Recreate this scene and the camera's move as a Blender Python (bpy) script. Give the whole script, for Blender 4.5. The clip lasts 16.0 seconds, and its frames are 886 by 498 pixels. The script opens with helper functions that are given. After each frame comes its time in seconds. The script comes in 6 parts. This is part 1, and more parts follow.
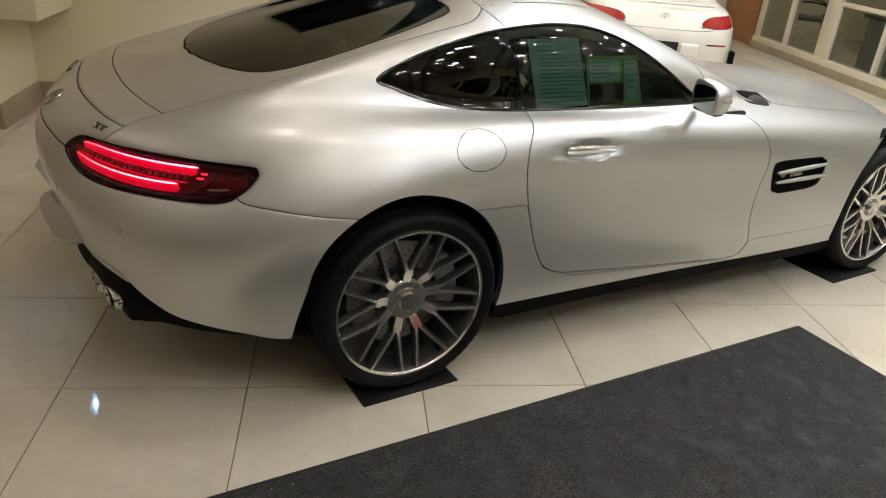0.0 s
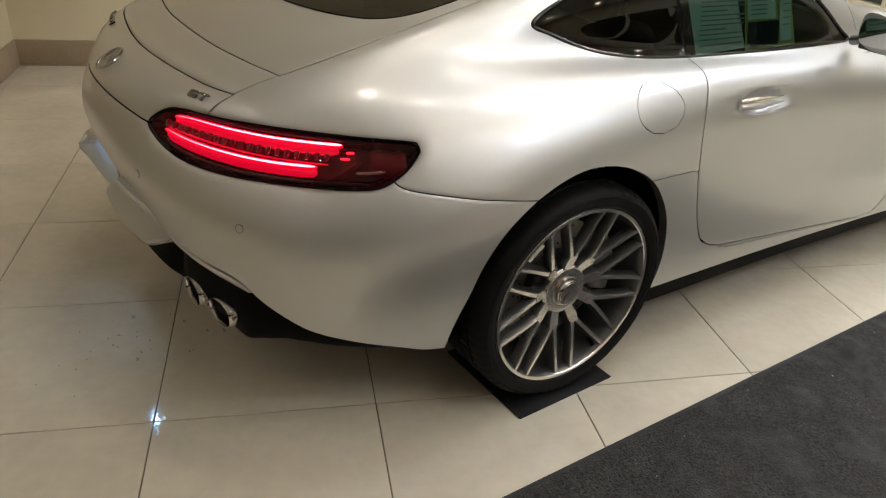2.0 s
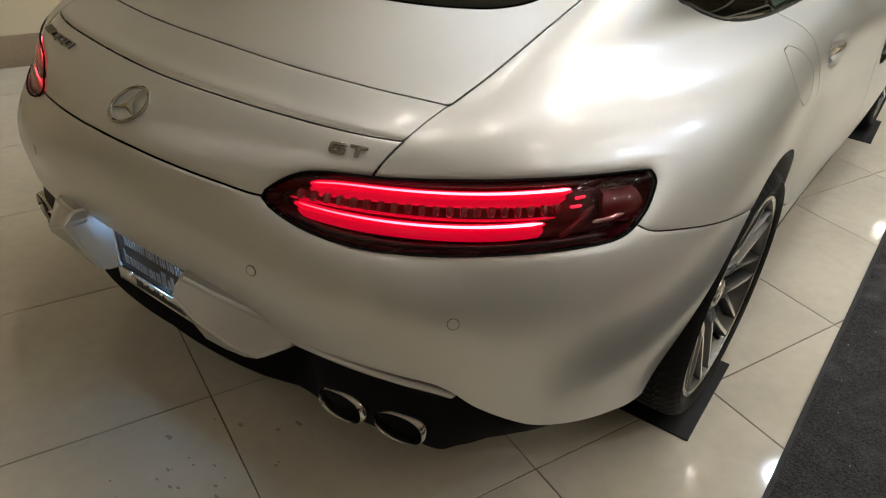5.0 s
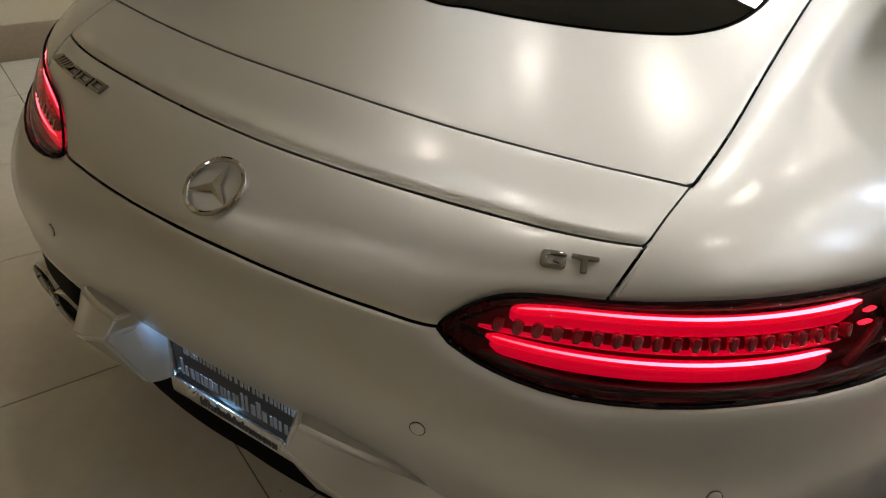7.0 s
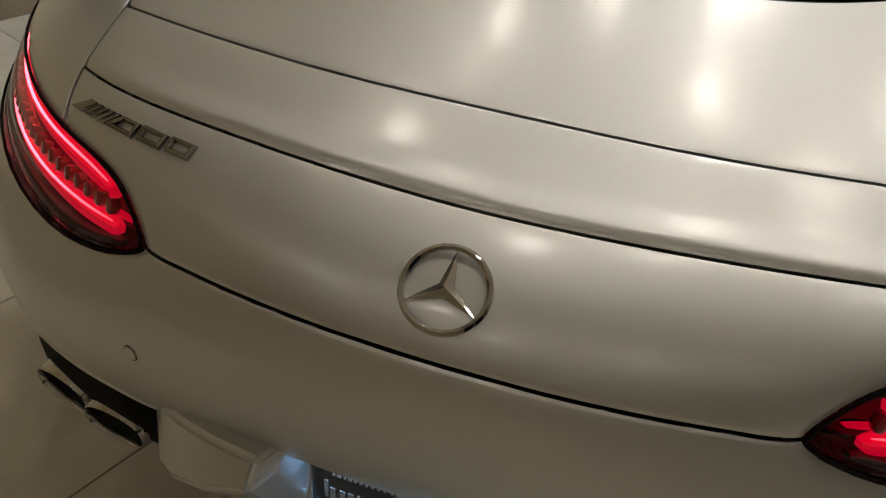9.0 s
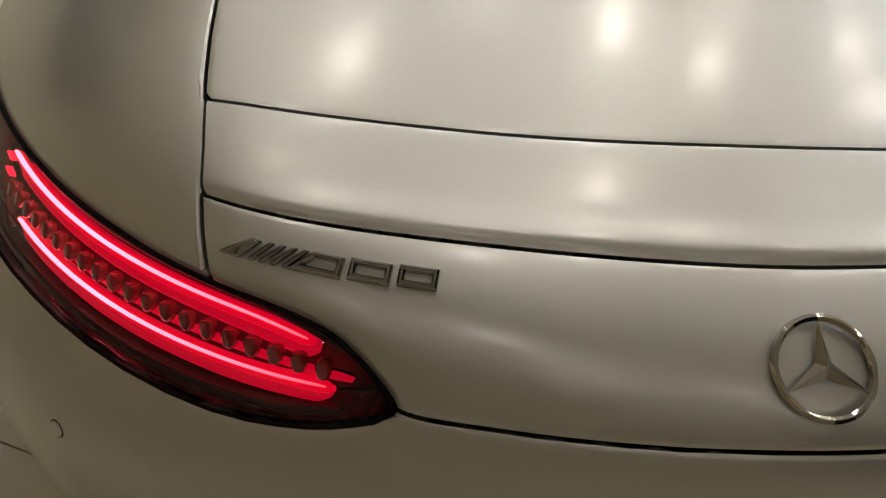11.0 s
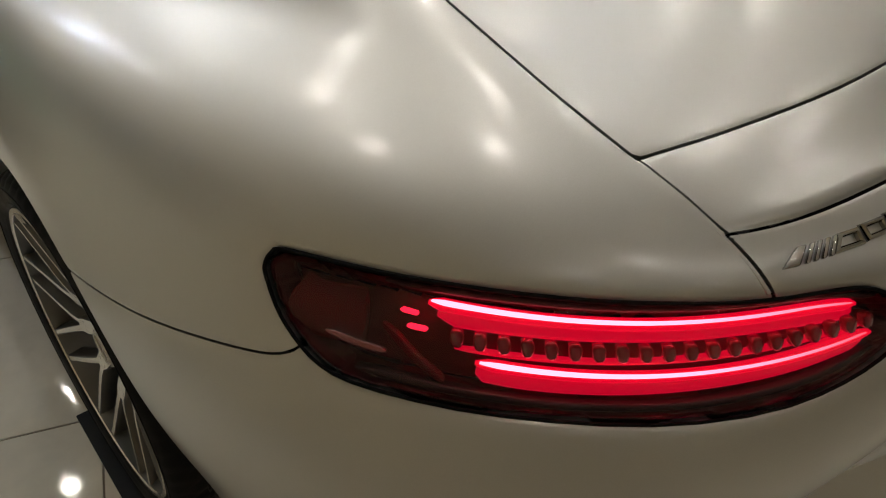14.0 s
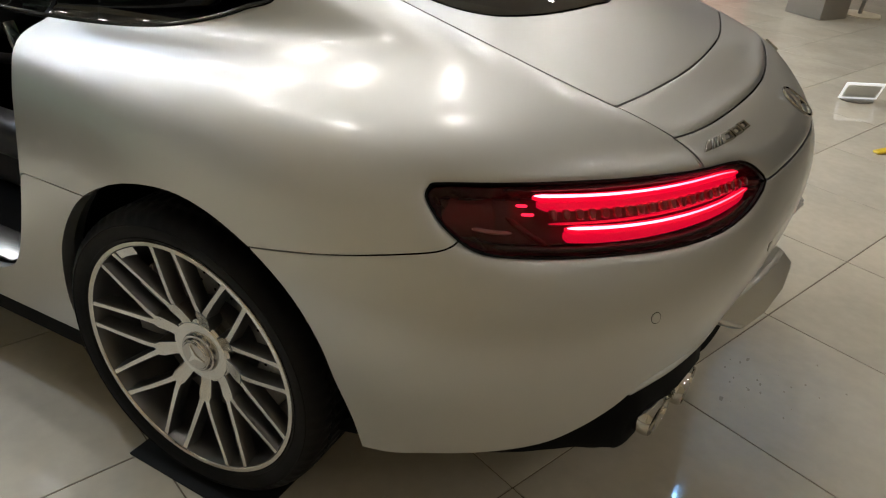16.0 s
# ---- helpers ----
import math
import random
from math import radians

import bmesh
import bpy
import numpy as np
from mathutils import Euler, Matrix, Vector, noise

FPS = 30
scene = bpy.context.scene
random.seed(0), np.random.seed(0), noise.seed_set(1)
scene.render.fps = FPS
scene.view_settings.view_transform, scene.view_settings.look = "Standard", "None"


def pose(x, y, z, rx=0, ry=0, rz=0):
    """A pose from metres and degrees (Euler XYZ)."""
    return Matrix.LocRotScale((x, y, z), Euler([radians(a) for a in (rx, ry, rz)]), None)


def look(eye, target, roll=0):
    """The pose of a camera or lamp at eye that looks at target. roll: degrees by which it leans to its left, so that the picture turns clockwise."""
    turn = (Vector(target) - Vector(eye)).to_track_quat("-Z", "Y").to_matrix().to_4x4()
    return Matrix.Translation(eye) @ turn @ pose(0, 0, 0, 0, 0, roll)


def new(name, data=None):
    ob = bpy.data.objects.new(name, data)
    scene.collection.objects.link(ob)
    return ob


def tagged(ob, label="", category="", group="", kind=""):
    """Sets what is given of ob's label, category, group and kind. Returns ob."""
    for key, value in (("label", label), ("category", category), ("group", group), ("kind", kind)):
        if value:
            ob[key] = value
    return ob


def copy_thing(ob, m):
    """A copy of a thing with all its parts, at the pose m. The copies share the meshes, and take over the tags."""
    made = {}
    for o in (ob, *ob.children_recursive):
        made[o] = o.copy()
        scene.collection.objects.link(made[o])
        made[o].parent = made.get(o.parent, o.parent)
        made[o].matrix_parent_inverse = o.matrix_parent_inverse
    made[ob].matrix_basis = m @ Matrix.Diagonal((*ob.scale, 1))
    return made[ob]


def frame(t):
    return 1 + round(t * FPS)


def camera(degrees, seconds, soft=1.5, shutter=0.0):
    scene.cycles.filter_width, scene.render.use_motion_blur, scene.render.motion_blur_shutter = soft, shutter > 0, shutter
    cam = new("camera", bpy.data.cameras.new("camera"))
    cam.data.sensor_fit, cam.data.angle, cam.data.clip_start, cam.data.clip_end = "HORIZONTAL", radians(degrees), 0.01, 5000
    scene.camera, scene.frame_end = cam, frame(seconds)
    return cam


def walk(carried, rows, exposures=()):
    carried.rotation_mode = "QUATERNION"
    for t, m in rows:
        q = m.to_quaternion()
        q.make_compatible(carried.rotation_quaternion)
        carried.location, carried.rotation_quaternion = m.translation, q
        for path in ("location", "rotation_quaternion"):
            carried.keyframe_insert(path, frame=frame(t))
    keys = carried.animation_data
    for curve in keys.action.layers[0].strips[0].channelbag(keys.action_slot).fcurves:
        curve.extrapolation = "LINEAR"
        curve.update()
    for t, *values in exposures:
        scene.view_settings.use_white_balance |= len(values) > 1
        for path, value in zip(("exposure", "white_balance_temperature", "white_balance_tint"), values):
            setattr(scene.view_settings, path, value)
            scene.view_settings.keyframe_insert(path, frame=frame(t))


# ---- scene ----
# camera: carried by hand round the tail of the car
cam = camera(62.40, 16.0, soft=1.15)
PATH = [
    (0.0, 2.857, -0.981, 1.586, 64.37, -4.47, 61.71),
    (0.5, 2.698, -1.021, 1.576, 64.30, -3.66, 61.82),
    (1.0, 2.518, -1.113, 1.537, 62.58, -3.95, 61.54),
    (1.5, 2.350, -1.226, 1.510, 60.58, -2.66, 58.21),
    (2.0, 2.180, -1.292, 1.445, 60.72, -3.83, 57.04),
    (2.5, 1.962, -1.351, 1.437, 60.58, -4.84, 54.50),
    (3.0, 1.795, -1.438, 1.423, 60.83, -4.91, 49.50),
    (3.5, 1.647, -1.551, 1.428, 59.44, -1.89, 44.24),
    (4.0, 1.511, -1.595, 1.412, 58.83, -3.71, 42.25),
    (4.5, 1.387, -1.634, 1.408, 58.09, -3.46, 39.54),
    (5.0, 1.229, -1.646, 1.402, 57.38, -3.44, 36.75),
    (5.5, 1.061, -1.635, 1.396, 56.71, -3.58, 34.26),
    (6.0, 0.910, -1.612, 1.387, 56.17, -3.81, 32.45),
    (6.5, 0.799, -1.580, 1.378, 55.76, -4.06, 31.70),
    (7.0, 0.666, -1.505, 1.353, 55.42, -4.39, 31.98),
    (7.5, 0.560, -1.481, 1.351, 54.67, -4.66, 31.37),
    (8.0, 0.394, -1.479, 1.337, 53.70, -4.55, 27.05),
    (8.5, 0.248, -1.486, 1.331, 52.26, -4.58, 21.98),
    (9.0, 0.124, -1.423, 1.310, 50.94, -4.32, 18.34),
    (9.5, 0.020, -1.401, 1.300, 50.45, -4.12, 14.35),
    (10.0, -0.104, -1.375, 1.295, 50.19, -3.90, 8.81),
    (10.5, -0.235, -1.343, 1.294, 50.05, -3.73, 2.74),
    (11.0, -0.357, -1.309, 1.293, 49.78, -3.67, -2.84),
    (11.5, -0.456, -1.271, 1.293, 49.35, -3.76, -6.87),
    (12.0, -0.570, -1.172, 1.293, 47.04, -2.72, -10.27),
    (12.5, -0.688, -1.160, 1.287, 47.60, -4.19, -15.17),
    (13.0, -0.858, -1.184, 1.311, 48.29, -2.46, -26.64),
    (13.5, -0.977, -1.140, 1.309, 49.42, -3.15, -34.06),
    (14.0, -1.127, -0.971, 1.322, 50.16, -3.36, -42.30),
    (14.5, -1.256, -0.893, 1.308, 53.70, -5.34, -50.49),
    (15.0, -1.465, -0.847, 1.302, 56.53, -3.40, -59.56),
    (15.5, -1.645, -0.864, 1.318, 58.82, -3.89, -62.52),
    (16.0, -1.808, -0.939, 1.336, 60.03, -4.00, -62.25),
]
walk(cam, [(t, pose(x, y, z, a, b, c)) for t, x, y, z, a, b, c in PATH], exposures=((0,0.08,6500,11),(1,0.10,6480,11),(1.6,0.24,6450,11),(2.2,0.22,6450,11),(3.2,0.1,6450,11),(4,0.08,6450,10),(6.5,-0.15,6500,10),(9,-0.33,6550,10),(11.5,-0.33,6500,10),(12.5,-0.22,6430,10),(14,-0.17,6350,10),(15,0.06,6150,10),(16,0.25,6050,10)))
# ---- light: a closed showroom at night, lit by its ceiling downlights ----
world = bpy.data.worlds.new("world")
scene.world = world
world.use_nodes = True
world.node_tree.nodes["Background"].inputs[0].default_value = (0.05, 0.06, 0.09, 1)
world.node_tree.nodes["Background"].inputs[1].default_value = 0.1
LAMP_POWER = 182.0      # glow of a warm downlight
COOL_POWER = 1300.0      # glow of a white track spot
CEILING = 4.2           # height of the ceiling


# ---- materials ----
def material(name, color, rough=0.5, metal=0.0, grain=None, spots=None, bump=None, random_tone=0.0, **more):
    """A principled material. grain: (scale, share) of fine tone variation; spots: (scale, share) of large variation, also in roughness; bump: (scale, strength, distance)."""
    m = bpy.data.materials.new(name)
    m.use_nodes = True
    nodes, links = m.node_tree.nodes, m.node_tree.links
    b = nodes["Principled BSDF"]
    b.inputs["Base Color"].default_value = (*color, 1)
    b.inputs["Roughness"].default_value = rough
    b.inputs["Metallic"].default_value = metal
    for key, value in more.items():
        b.inputs[key.replace("_", " ")].default_value = value
    place = nodes.new("ShaderNodeTexCoord").outputs["Object"]

    def noise_node(scale, detail):
        n = nodes.new("ShaderNodeTexNoise")
        n.inputs["Scale"].default_value, n.inputs["Detail"].default_value = scale, detail
        links.new(place, n.inputs["Vector"])
        return n.outputs["Fac"]

    tone = None
    for setting, detail in ((grain, 2), (spots, 5)):
        if setting:
            r = nodes.new("ShaderNodeMapRange")
            r.inputs["From Min"].default_value, r.inputs["From Max"].default_value = 0.3, 0.7
            r.inputs["To Min"].default_value, r.inputs["To Max"].default_value = 1 - setting[1], 1 + setting[1]
            links.new(noise_node(setting[0], detail), r.inputs["Value"])
            out = r.outputs["Result"]
            if setting is spots:
                k = nodes.new("ShaderNodeMath")
                k.operation = "MULTIPLY"
                k.inputs[1].default_value = rough
                links.new(out, k.inputs[0])
                links.new(k.outputs[0], b.inputs["Roughness"])
            if tone is not None:
                k = nodes.new("ShaderNodeMath")
                k.operation = "MULTIPLY"
                links.new(tone, k.inputs[0])
                links.new(out, k.inputs[1])
                out = k.outputs[0]
            tone = out
    if random_tone:
        info = nodes.new("ShaderNodeObjectInfo")
        r = nodes.new("ShaderNodeMapRange")
        r.inputs["To Min"].default_value, r.inputs["To Max"].default_value = 1 - random_tone, 1 + random_tone
        links.new(info.outputs["Random"], r.inputs["Value"])
        out = r.outputs["Result"]
        if tone is not None:
            k = nodes.new("ShaderNodeMath")
            k.operation = "MULTIPLY"
            links.new(tone, k.inputs[0])
            links.new(out, k.inputs[1])
            out = k.outputs[0]
        tone = out
    if tone is not None:
        s = nodes.new("ShaderNodeVectorMath")
        s.operation = "SCALE"
        s.inputs[0].default_value = color
        links.new(tone, s.inputs["Scale"])
        links.new(s.outputs["Vector"], b.inputs["Base Color"])
    if bump:
        n = nodes.new("ShaderNodeBump")
        n.inputs["Strength"].default_value, n.inputs["Distance"].default_value = bump[1], bump[2]
        links.new(noise_node(bump[0], 3), n.inputs["Height"])
        links.new(n.outputs["Normal"], b.inputs["Normal"])
    return m


def clear(name, tint, rough=0.02, ior=1.5):
    """A thin pane or lens: what is behind it, tinted, and its own gloss."""
    m = bpy.data.materials.new(name)
    m.use_nodes = True
    nodes, links = m.node_tree.nodes, m.node_tree.links
    nodes.remove(nodes["Principled BSDF"])
    see, gloss, mix, facing, power, fres = (nodes.new("ShaderNode" + k) for k in ("BsdfTransparent", "BsdfGlossy", "MixShader", "LayerWeight", "Math", "MapRange"))
    see.inputs["Color"].default_value = (*tint, 1)
    gloss.inputs["Roughness"].default_value = rough
    power.operation, power.inputs[1].default_value = "POWER", 5.0
    facing.inputs["Blend"].default_value = 0.5
    fres.inputs["To Min"].default_value = ((ior - 1) / (ior + 1)) ** 2
    links.new(facing.outputs["Facing"], power.inputs[0])
    links.new(power.outputs[0], fres.inputs["Value"])
    links.new(fres.outputs[0], mix.inputs[0])
    links.new(see.outputs[0], mix.inputs[1])
    links.new(gloss.outputs[0], mix.inputs[2])
    links.new(mix.outputs[0], nodes["Material Output"].inputs["Surface"])
    return m


def glowing(name, color, strength, base=(0.3, 0.3, 0.3), rough=0.3):
    m = material(name, base, rough)
    b = m.node_tree.nodes["Principled BSDF"]
    b.inputs["Emission Color"].default_value = (*color, 1)
    b.inputs["Emission Strength"].default_value = strength
    return m


PAINT = material("matt_silver_paint", (0.54, 0.545, 0.535), 0.45, 0.86, grain=(900, 0.03), spots=(1.3, 0.04), bump=(1400, 0.02, 0.0004), Coat_Weight=1.0, Coat_Roughness=0.175)
BLACK = material("black_plastic", (0.0025, 0.0025, 0.0025), 0.62, bump=(600, 0.1, 0.0005), Specular_IOR_Level=0.07)
# rubber seals, and the black that stands for shade in gaps and bores
SEAL_AND_SHADE = material("black_seal_and_shade", (0.003, 0.003, 0.003), 0.8, Specular_IOR_Level=0.1)
GLOSS_TRIM = material("gloss_window_trim", (0.09, 0.09, 0.09), 0.12, 0.6)
SATIN = material("satin_black_trim", (0.02, 0.02, 0.02), 0.3)
TINT = clear("tinted_glass", (0.26, 0.40, 0.355), 0.012)
DARK_TINT = clear("dark_tinted_glass", (0.035, 0.045, 0.042), 0.012)
LENS = clear("smoked_red_lens", (0.70, 0.40, 0.43), 0.02, 1.45)
LENS_DARK = material("dark_red_reflector", (0.115, 0.010, 0.015), 0.15, grain=(700, 0.4), bump=(500, 0.3, 0.002))
HOUSING = material("lamp_housing", (0.070, 0.006, 0.010), 0.35)
PRISM = material("red_prism_block", (0.34, 0.02, 0.04), 0.04, bump=(160, 0.3, 0.002), Transmission_Weight=0.35, Coat_Weight=1.0)
LED = glowing("led_light_guide", (1.0, 0.11, 0.15), 20.0, (0.5, 0.02, 0.04))
guide = LED.node_tree.nodes
length, fade = guide.new("ShaderNodeSeparateXYZ"), guide.new("ShaderNodeMapRange")
reach = guide.new("ShaderNodeMath")
reach.operation = "ABSOLUTE"
LED.node_tree.links.new([n for n in guide if n.type == "TEX_COORD"][0].outputs["Object"], length.inputs[0])
LED.node_tree.links.new(length.outputs["X"], reach.inputs[0])
LED.node_tree.links.new(reach.outputs[0], fade.inputs["Value"])
for socket, value in (("From Min", 0.38), ("From Max", 0.63), ("To Min", 0.9), ("To Max", 20.0)):
    fade.inputs[socket].default_value = value
LED.node_tree.links.new(fade.outputs["Result"], guide["Principled BSDF"].inputs["Emission Strength"])     # fed from its outer end
LED_HALO = glowing("red_guide_glow", (1.0, 0.0, 0.045), 1.15, (0.4, 0.01, 0.02))
LED_BAND = glowing("red_lit_band", (1.0, 0.0, 0.055), 0.75, (0.4, 0.01, 0.02))
LED_SPOT = glowing("led_chip", (1.0, 0.015, 0.05), 4.0, (0.5, 0.05, 0.06))
PLATE_LED = glowing("plate_lamp_glow", (0.28, 0.58, 1.0), 85.0)
AMBER_GLASS = material("mirror_indicator_lens", (0.55, 0.52, 0.48), 0.15, 0.4)
TYRE = material("tyre_rubber", (0.006, 0.006, 0.006), 0.55, grain=(300, 0.2), spots=(8, 0.25), bump=(220, 0.1, 0.001), Specular_IOR_Level=0.13)
RIM_FACE = material("machined_alloy", (0.74, 0.73, 0.70), 0.20, 1.0, grain=(700, 0.06), spots=(6, 0.10))
RIM_DARK = material("grey_painted_alloy", (0.135, 0.134, 0.131), 0.33, 0.85, spots=(9, 0.15))
DISC = material("brake_disc_steel", (0.33, 0.32, 0.30), 0.42, 1.0, grain=(160, 0.12))
CALIPER = material("grey_caliper_paint", (0.30, 0.30, 0.29), 0.35, 0.3)
CHROME = material("chrome", (0.82, 0.81, 0.79), 0.07, 1.0)
# chrome with the dark surroundings it mirrors put into its colour
BADGE = material("reflection_darkened_chrome", (0.36, 0.355, 0.345), 0.06, 1.0)
POLISHED = material("polished_steel", (0.52, 0.515, 0.50), 0.06, 1.0)
CHROME_DULL = material("dull_chrome", (0.55, 0.54, 0.52), 0.2, 1.0)
MIRROR = material("mirror_glass", (0.75, 0.78, 0.8), 0.02, 1.0)
PLATE_BLACK = material("black_plate", (0.012, 0.012, 0.014), 0.3)
PLATE_INK = material("grey_plate_print", (0.30, 0.30, 0.30), 0.5)
PLATE_BAND = material("silver_plate_frame", (0.70, 0.69, 0.66), 0.16, 0.9)
REFLECTOR = material("red_bumper_reflector", (0.16, 0.008, 0.01), 0.25)
LEATHER = material("black_leather", (0.018, 0.018, 0.019), 0.45, spots=(6, 0.15), bump=(260, 0.25, 0.001))
CABIN = material("dark_cabin_trim", (0.014, 0.014, 0.015), 0.7, bump=(300, 0.2, 0.001))
SILL_STEEL = material("brushed_sill_plate", (0.55, 0.56, 0.58), 0.25, 1.0)
SCREEN = material("switched_off_screen", (0.004, 0.004, 0.005), 0.12)
PAPER = material("printed_paper", (0.75, 0.76, 0.72), 0.7)
PAPER_YELLOW = material("yellow_paper_edge", (0.58, 0.55, 0.20), 0.7)
INK = material("paper_print", (0.34, 0.35, 0.34), 0.7)
TILE = material("glossy_cream_tile", (0.555, 0.505, 0.405), 0.06, grain=(26, 0.035), spots=(3.1, 0.09), bump=(3.0, 0.012, 0.004), random_tone=0.035, Specular_IOR_Level=0.6)
# each tile shows its own stretch of the pattern
t_nodes, t_links = TILE.node_tree.nodes, TILE.node_tree.links
t_shift, t_own = t_nodes.new("ShaderNodeVectorMath"), t_nodes.new("ShaderNodeObjectInfo")
t_far = t_nodes.new("ShaderNodeMath")
t_far.operation, t_far.inputs[1].default_value = "MULTIPLY", 57.0
t_links.new(t_own.outputs["Random"], t_far.inputs[0])
t_links.new(t_far.outputs[0], t_shift.inputs[1])
t_links.new([n for n in t_nodes if n.type == "TEX_COORD"][0].outputs["Object"], t_shift.inputs[0])
for n in [n for n in t_nodes if n.type == "TEX_NOISE"]:
    t_links.new(t_shift.outputs[0], n.inputs["Vector"])
GROUT = material("brown_grout", (0.16, 0.13, 0.095), 0.9, grain=(60, 0.15), spots=(1.2, 0.2))
WALL = material("cream_wall_paint", (0.74, 0.655, 0.47), 0.75, spots=(1.1, 0.03), bump=(140, 0.12, 0.001))
CEILING_PAINT = material("white_ceiling_paint", (0.72, 0.69, 0.62), 0.85, spots=(0.8, 0.03))
STONE = material("tan_stone_base", (0.36, 0.285, 0.195), 0.45, grain=(60, 0.06), spots=(3, 0.12))
FRAME_WHITE = material("white_window_frame", (0.66, 0.59, 0.45), 0.45, spots=(2, 0.05))
OFFICE_GLASS = clear("clear_office_glass", (0.75, 0.78, 0.76), 0.01)
NIGHT_GLASS = clear("night_window_glass", (0.5, 0.52, 0.52), 0.01)
WOOD = material("orange_wood_door", (0.36, 0.15, 0.045), 0.35, grain=(14, 0.12), spots=(2.5, 0.12))
CARPET = material("charcoal_carpet", (0.026, 0.0245, 0.024), 0.95, grain=(150, 0.75), spots=(6.5, 0.6), bump=(190, 1.0, 0.008))
CARPET_EDGE = material("black_rubber_edge", (0.012, 0.012, 0.012), 0.7)
SCUFF = material("dark_floor_scuff", (0.30, 0.26, 0.19), 0.4)
LINT = material("white_lint", (0.5, 0.5, 0.5), 0.9)
PAD = material("black_rubber_pad", (0.006, 0.006, 0.0065), 0.6, bump=(260, 0.4, 0.001), Specular_IOR_Level=0.25)
GREY_PANEL = material("grey_column_cladding", (0.27, 0.25, 0.22), 0.5, spots=(3, 0.06))
GREY_METAL = material("grey_metal", (0.30, 0.29, 0.27), 0.35, 0.8)
WHITE_GLOSS = material("white_car_paint", (0.80, 0.77, 0.68), 0.18, 0.0, spots=(2, 0.02), Coat_Weight=1.0, Coat_Roughness=0.03)
RED_GLOSS = material("red_car_paint", (0.42, 0.03, 0.02), 0.2, 0.0, spots=(2, 0.03), Coat_Weight=1.0, Coat_Roughness=0.03)
CARD_GLOW = glowing("glowing_white_card", (1, 0.97, 0.9), 0.5, (0.8, 0.8, 0.8))
RED_LENS = material("red_tail_lens", (0.36, 0.012, 0.012), 0.08, Coat_Weight=1.0)
YELLOW = material("yellow_plastic", (0.75, 0.52, 0.02), 0.35)
DESK = material("dark_desk", (0.06, 0.045, 0.035), 0.4)
LAMP = glowing("downlight_glow", (1.0, 0.92, 0.815), LAMP_POWER)
LAMP_COOL = glowing("spot_glow", (0.72, 0.84, 1.0), COOL_POWER)


# ---- helpers for meshes ----
def part(name, bm, mat, parent=None, label=""):
    """One bmesh as one mesh object."""
    me = bpy.data.meshes.new(name)
    bm.to_mesh(me)
    bm.free()
    me.materials.append(mat)
    ob = new(name, me)
    if parent is not None:
        ob.parent = parent
    if label:
        tagged(ob, label)
    return ob


def shared(name, mesh, parent, m):
    """One more object on a mesh."""
    ob = new(name, mesh)
    ob.parent = parent
    ob.matrix_basis = m
    return ob


def empty(name, label, category, group="", kind="", m=None):
    ob = tagged(new(name), label, category, group, kind)
    if m is not None:
        ob.matrix_basis = m
    return ob


def smooth(bm, angle=40):
    for f in bm.faces:
        f.smooth = True
    for e in bm.edges:
        e.smooth = len(e.link_faces) == 2 and e.calc_face_angle(0) < radians(angle)
    return bm


def box(x0, y0, z0, x1, y1, z1, bevel=0.0, segments=2, m=None):
    bm = bmesh.new()
    bmesh.ops.create_cube(bm, size=1, matrix=Matrix.Translation(((x0 + x1) / 2, (y0 + y1) / 2, (z0 + z1) / 2)) @ Matrix.Diagonal((abs(x1 - x0), abs(y1 - y0), abs(z1 - z0), 1)))
    if bevel:
        bmesh.ops.bevel(bm, geom=bm.edges[:], offset=bevel, segments=segments, affect="EDGES", profile=0.5)
    if m is not None:
        bmesh.ops.transform(bm, matrix=m, verts=bm.verts)
    return smooth(bm)


def lathe(profile, segments=64, m=None, closed=False):
    """A profile of (radius, along) turned round the x axis."""
    bm = bmesh.new()
    rings = []
    for r, x in profile:
        rings.append([bm.verts.new((x, r * math.cos(a), r * math.sin(a))) for a in np.linspace(0, 2 * math.pi, segments, endpoint=False)])
    turns = list(zip(rings, rings[1:])) + ([(rings[-1], rings[0])] if closed else [])
    for a, b in turns:
        for i in range(segments):
            j = (i + 1) % segments
            bm.faces.new((a[i], a[j], b[j], b[i]))
    bmesh.ops.remove_doubles(bm, verts=bm.verts, dist=1e-6)
    bmesh.ops.recalc_face_normals(bm, faces=bm.faces)
    if m is not None:
        bmesh.ops.transform(bm, matrix=m, verts=bm.verts)
    return smooth(bm, 35)


def slab(outline, depth, bevel=0.0, m=None):
    """A flat outline in x and y, given depth along z and its edges rounded."""
    bm = bmesh.new()
    low = [bm.verts.new((x, y, 0)) for x, y in outline]
    face = bm.faces.new(low)
    out = bmesh.ops.extrude_face_region(bm, geom=[face])
    bmesh.ops.translate(bm, vec=(0, 0, depth), verts=[g for g in out["geom"] if isinstance(g, bmesh.types.BMVert)])
    bmesh.ops.recalc_face_normals(bm, faces=bm.faces)
    if bevel:
        edges = [e for e in bm.edges if e.calc_face_angle(0) > 0.3]
        bmesh.ops.bevel(bm, geom=edges, offset=bevel, segments=2, affect="EDGES", profile=0.5)
    if m is not None:
        bmesh.ops.transform(bm, matrix=m, verts=bm.verts)
    return smooth(bm, 50)


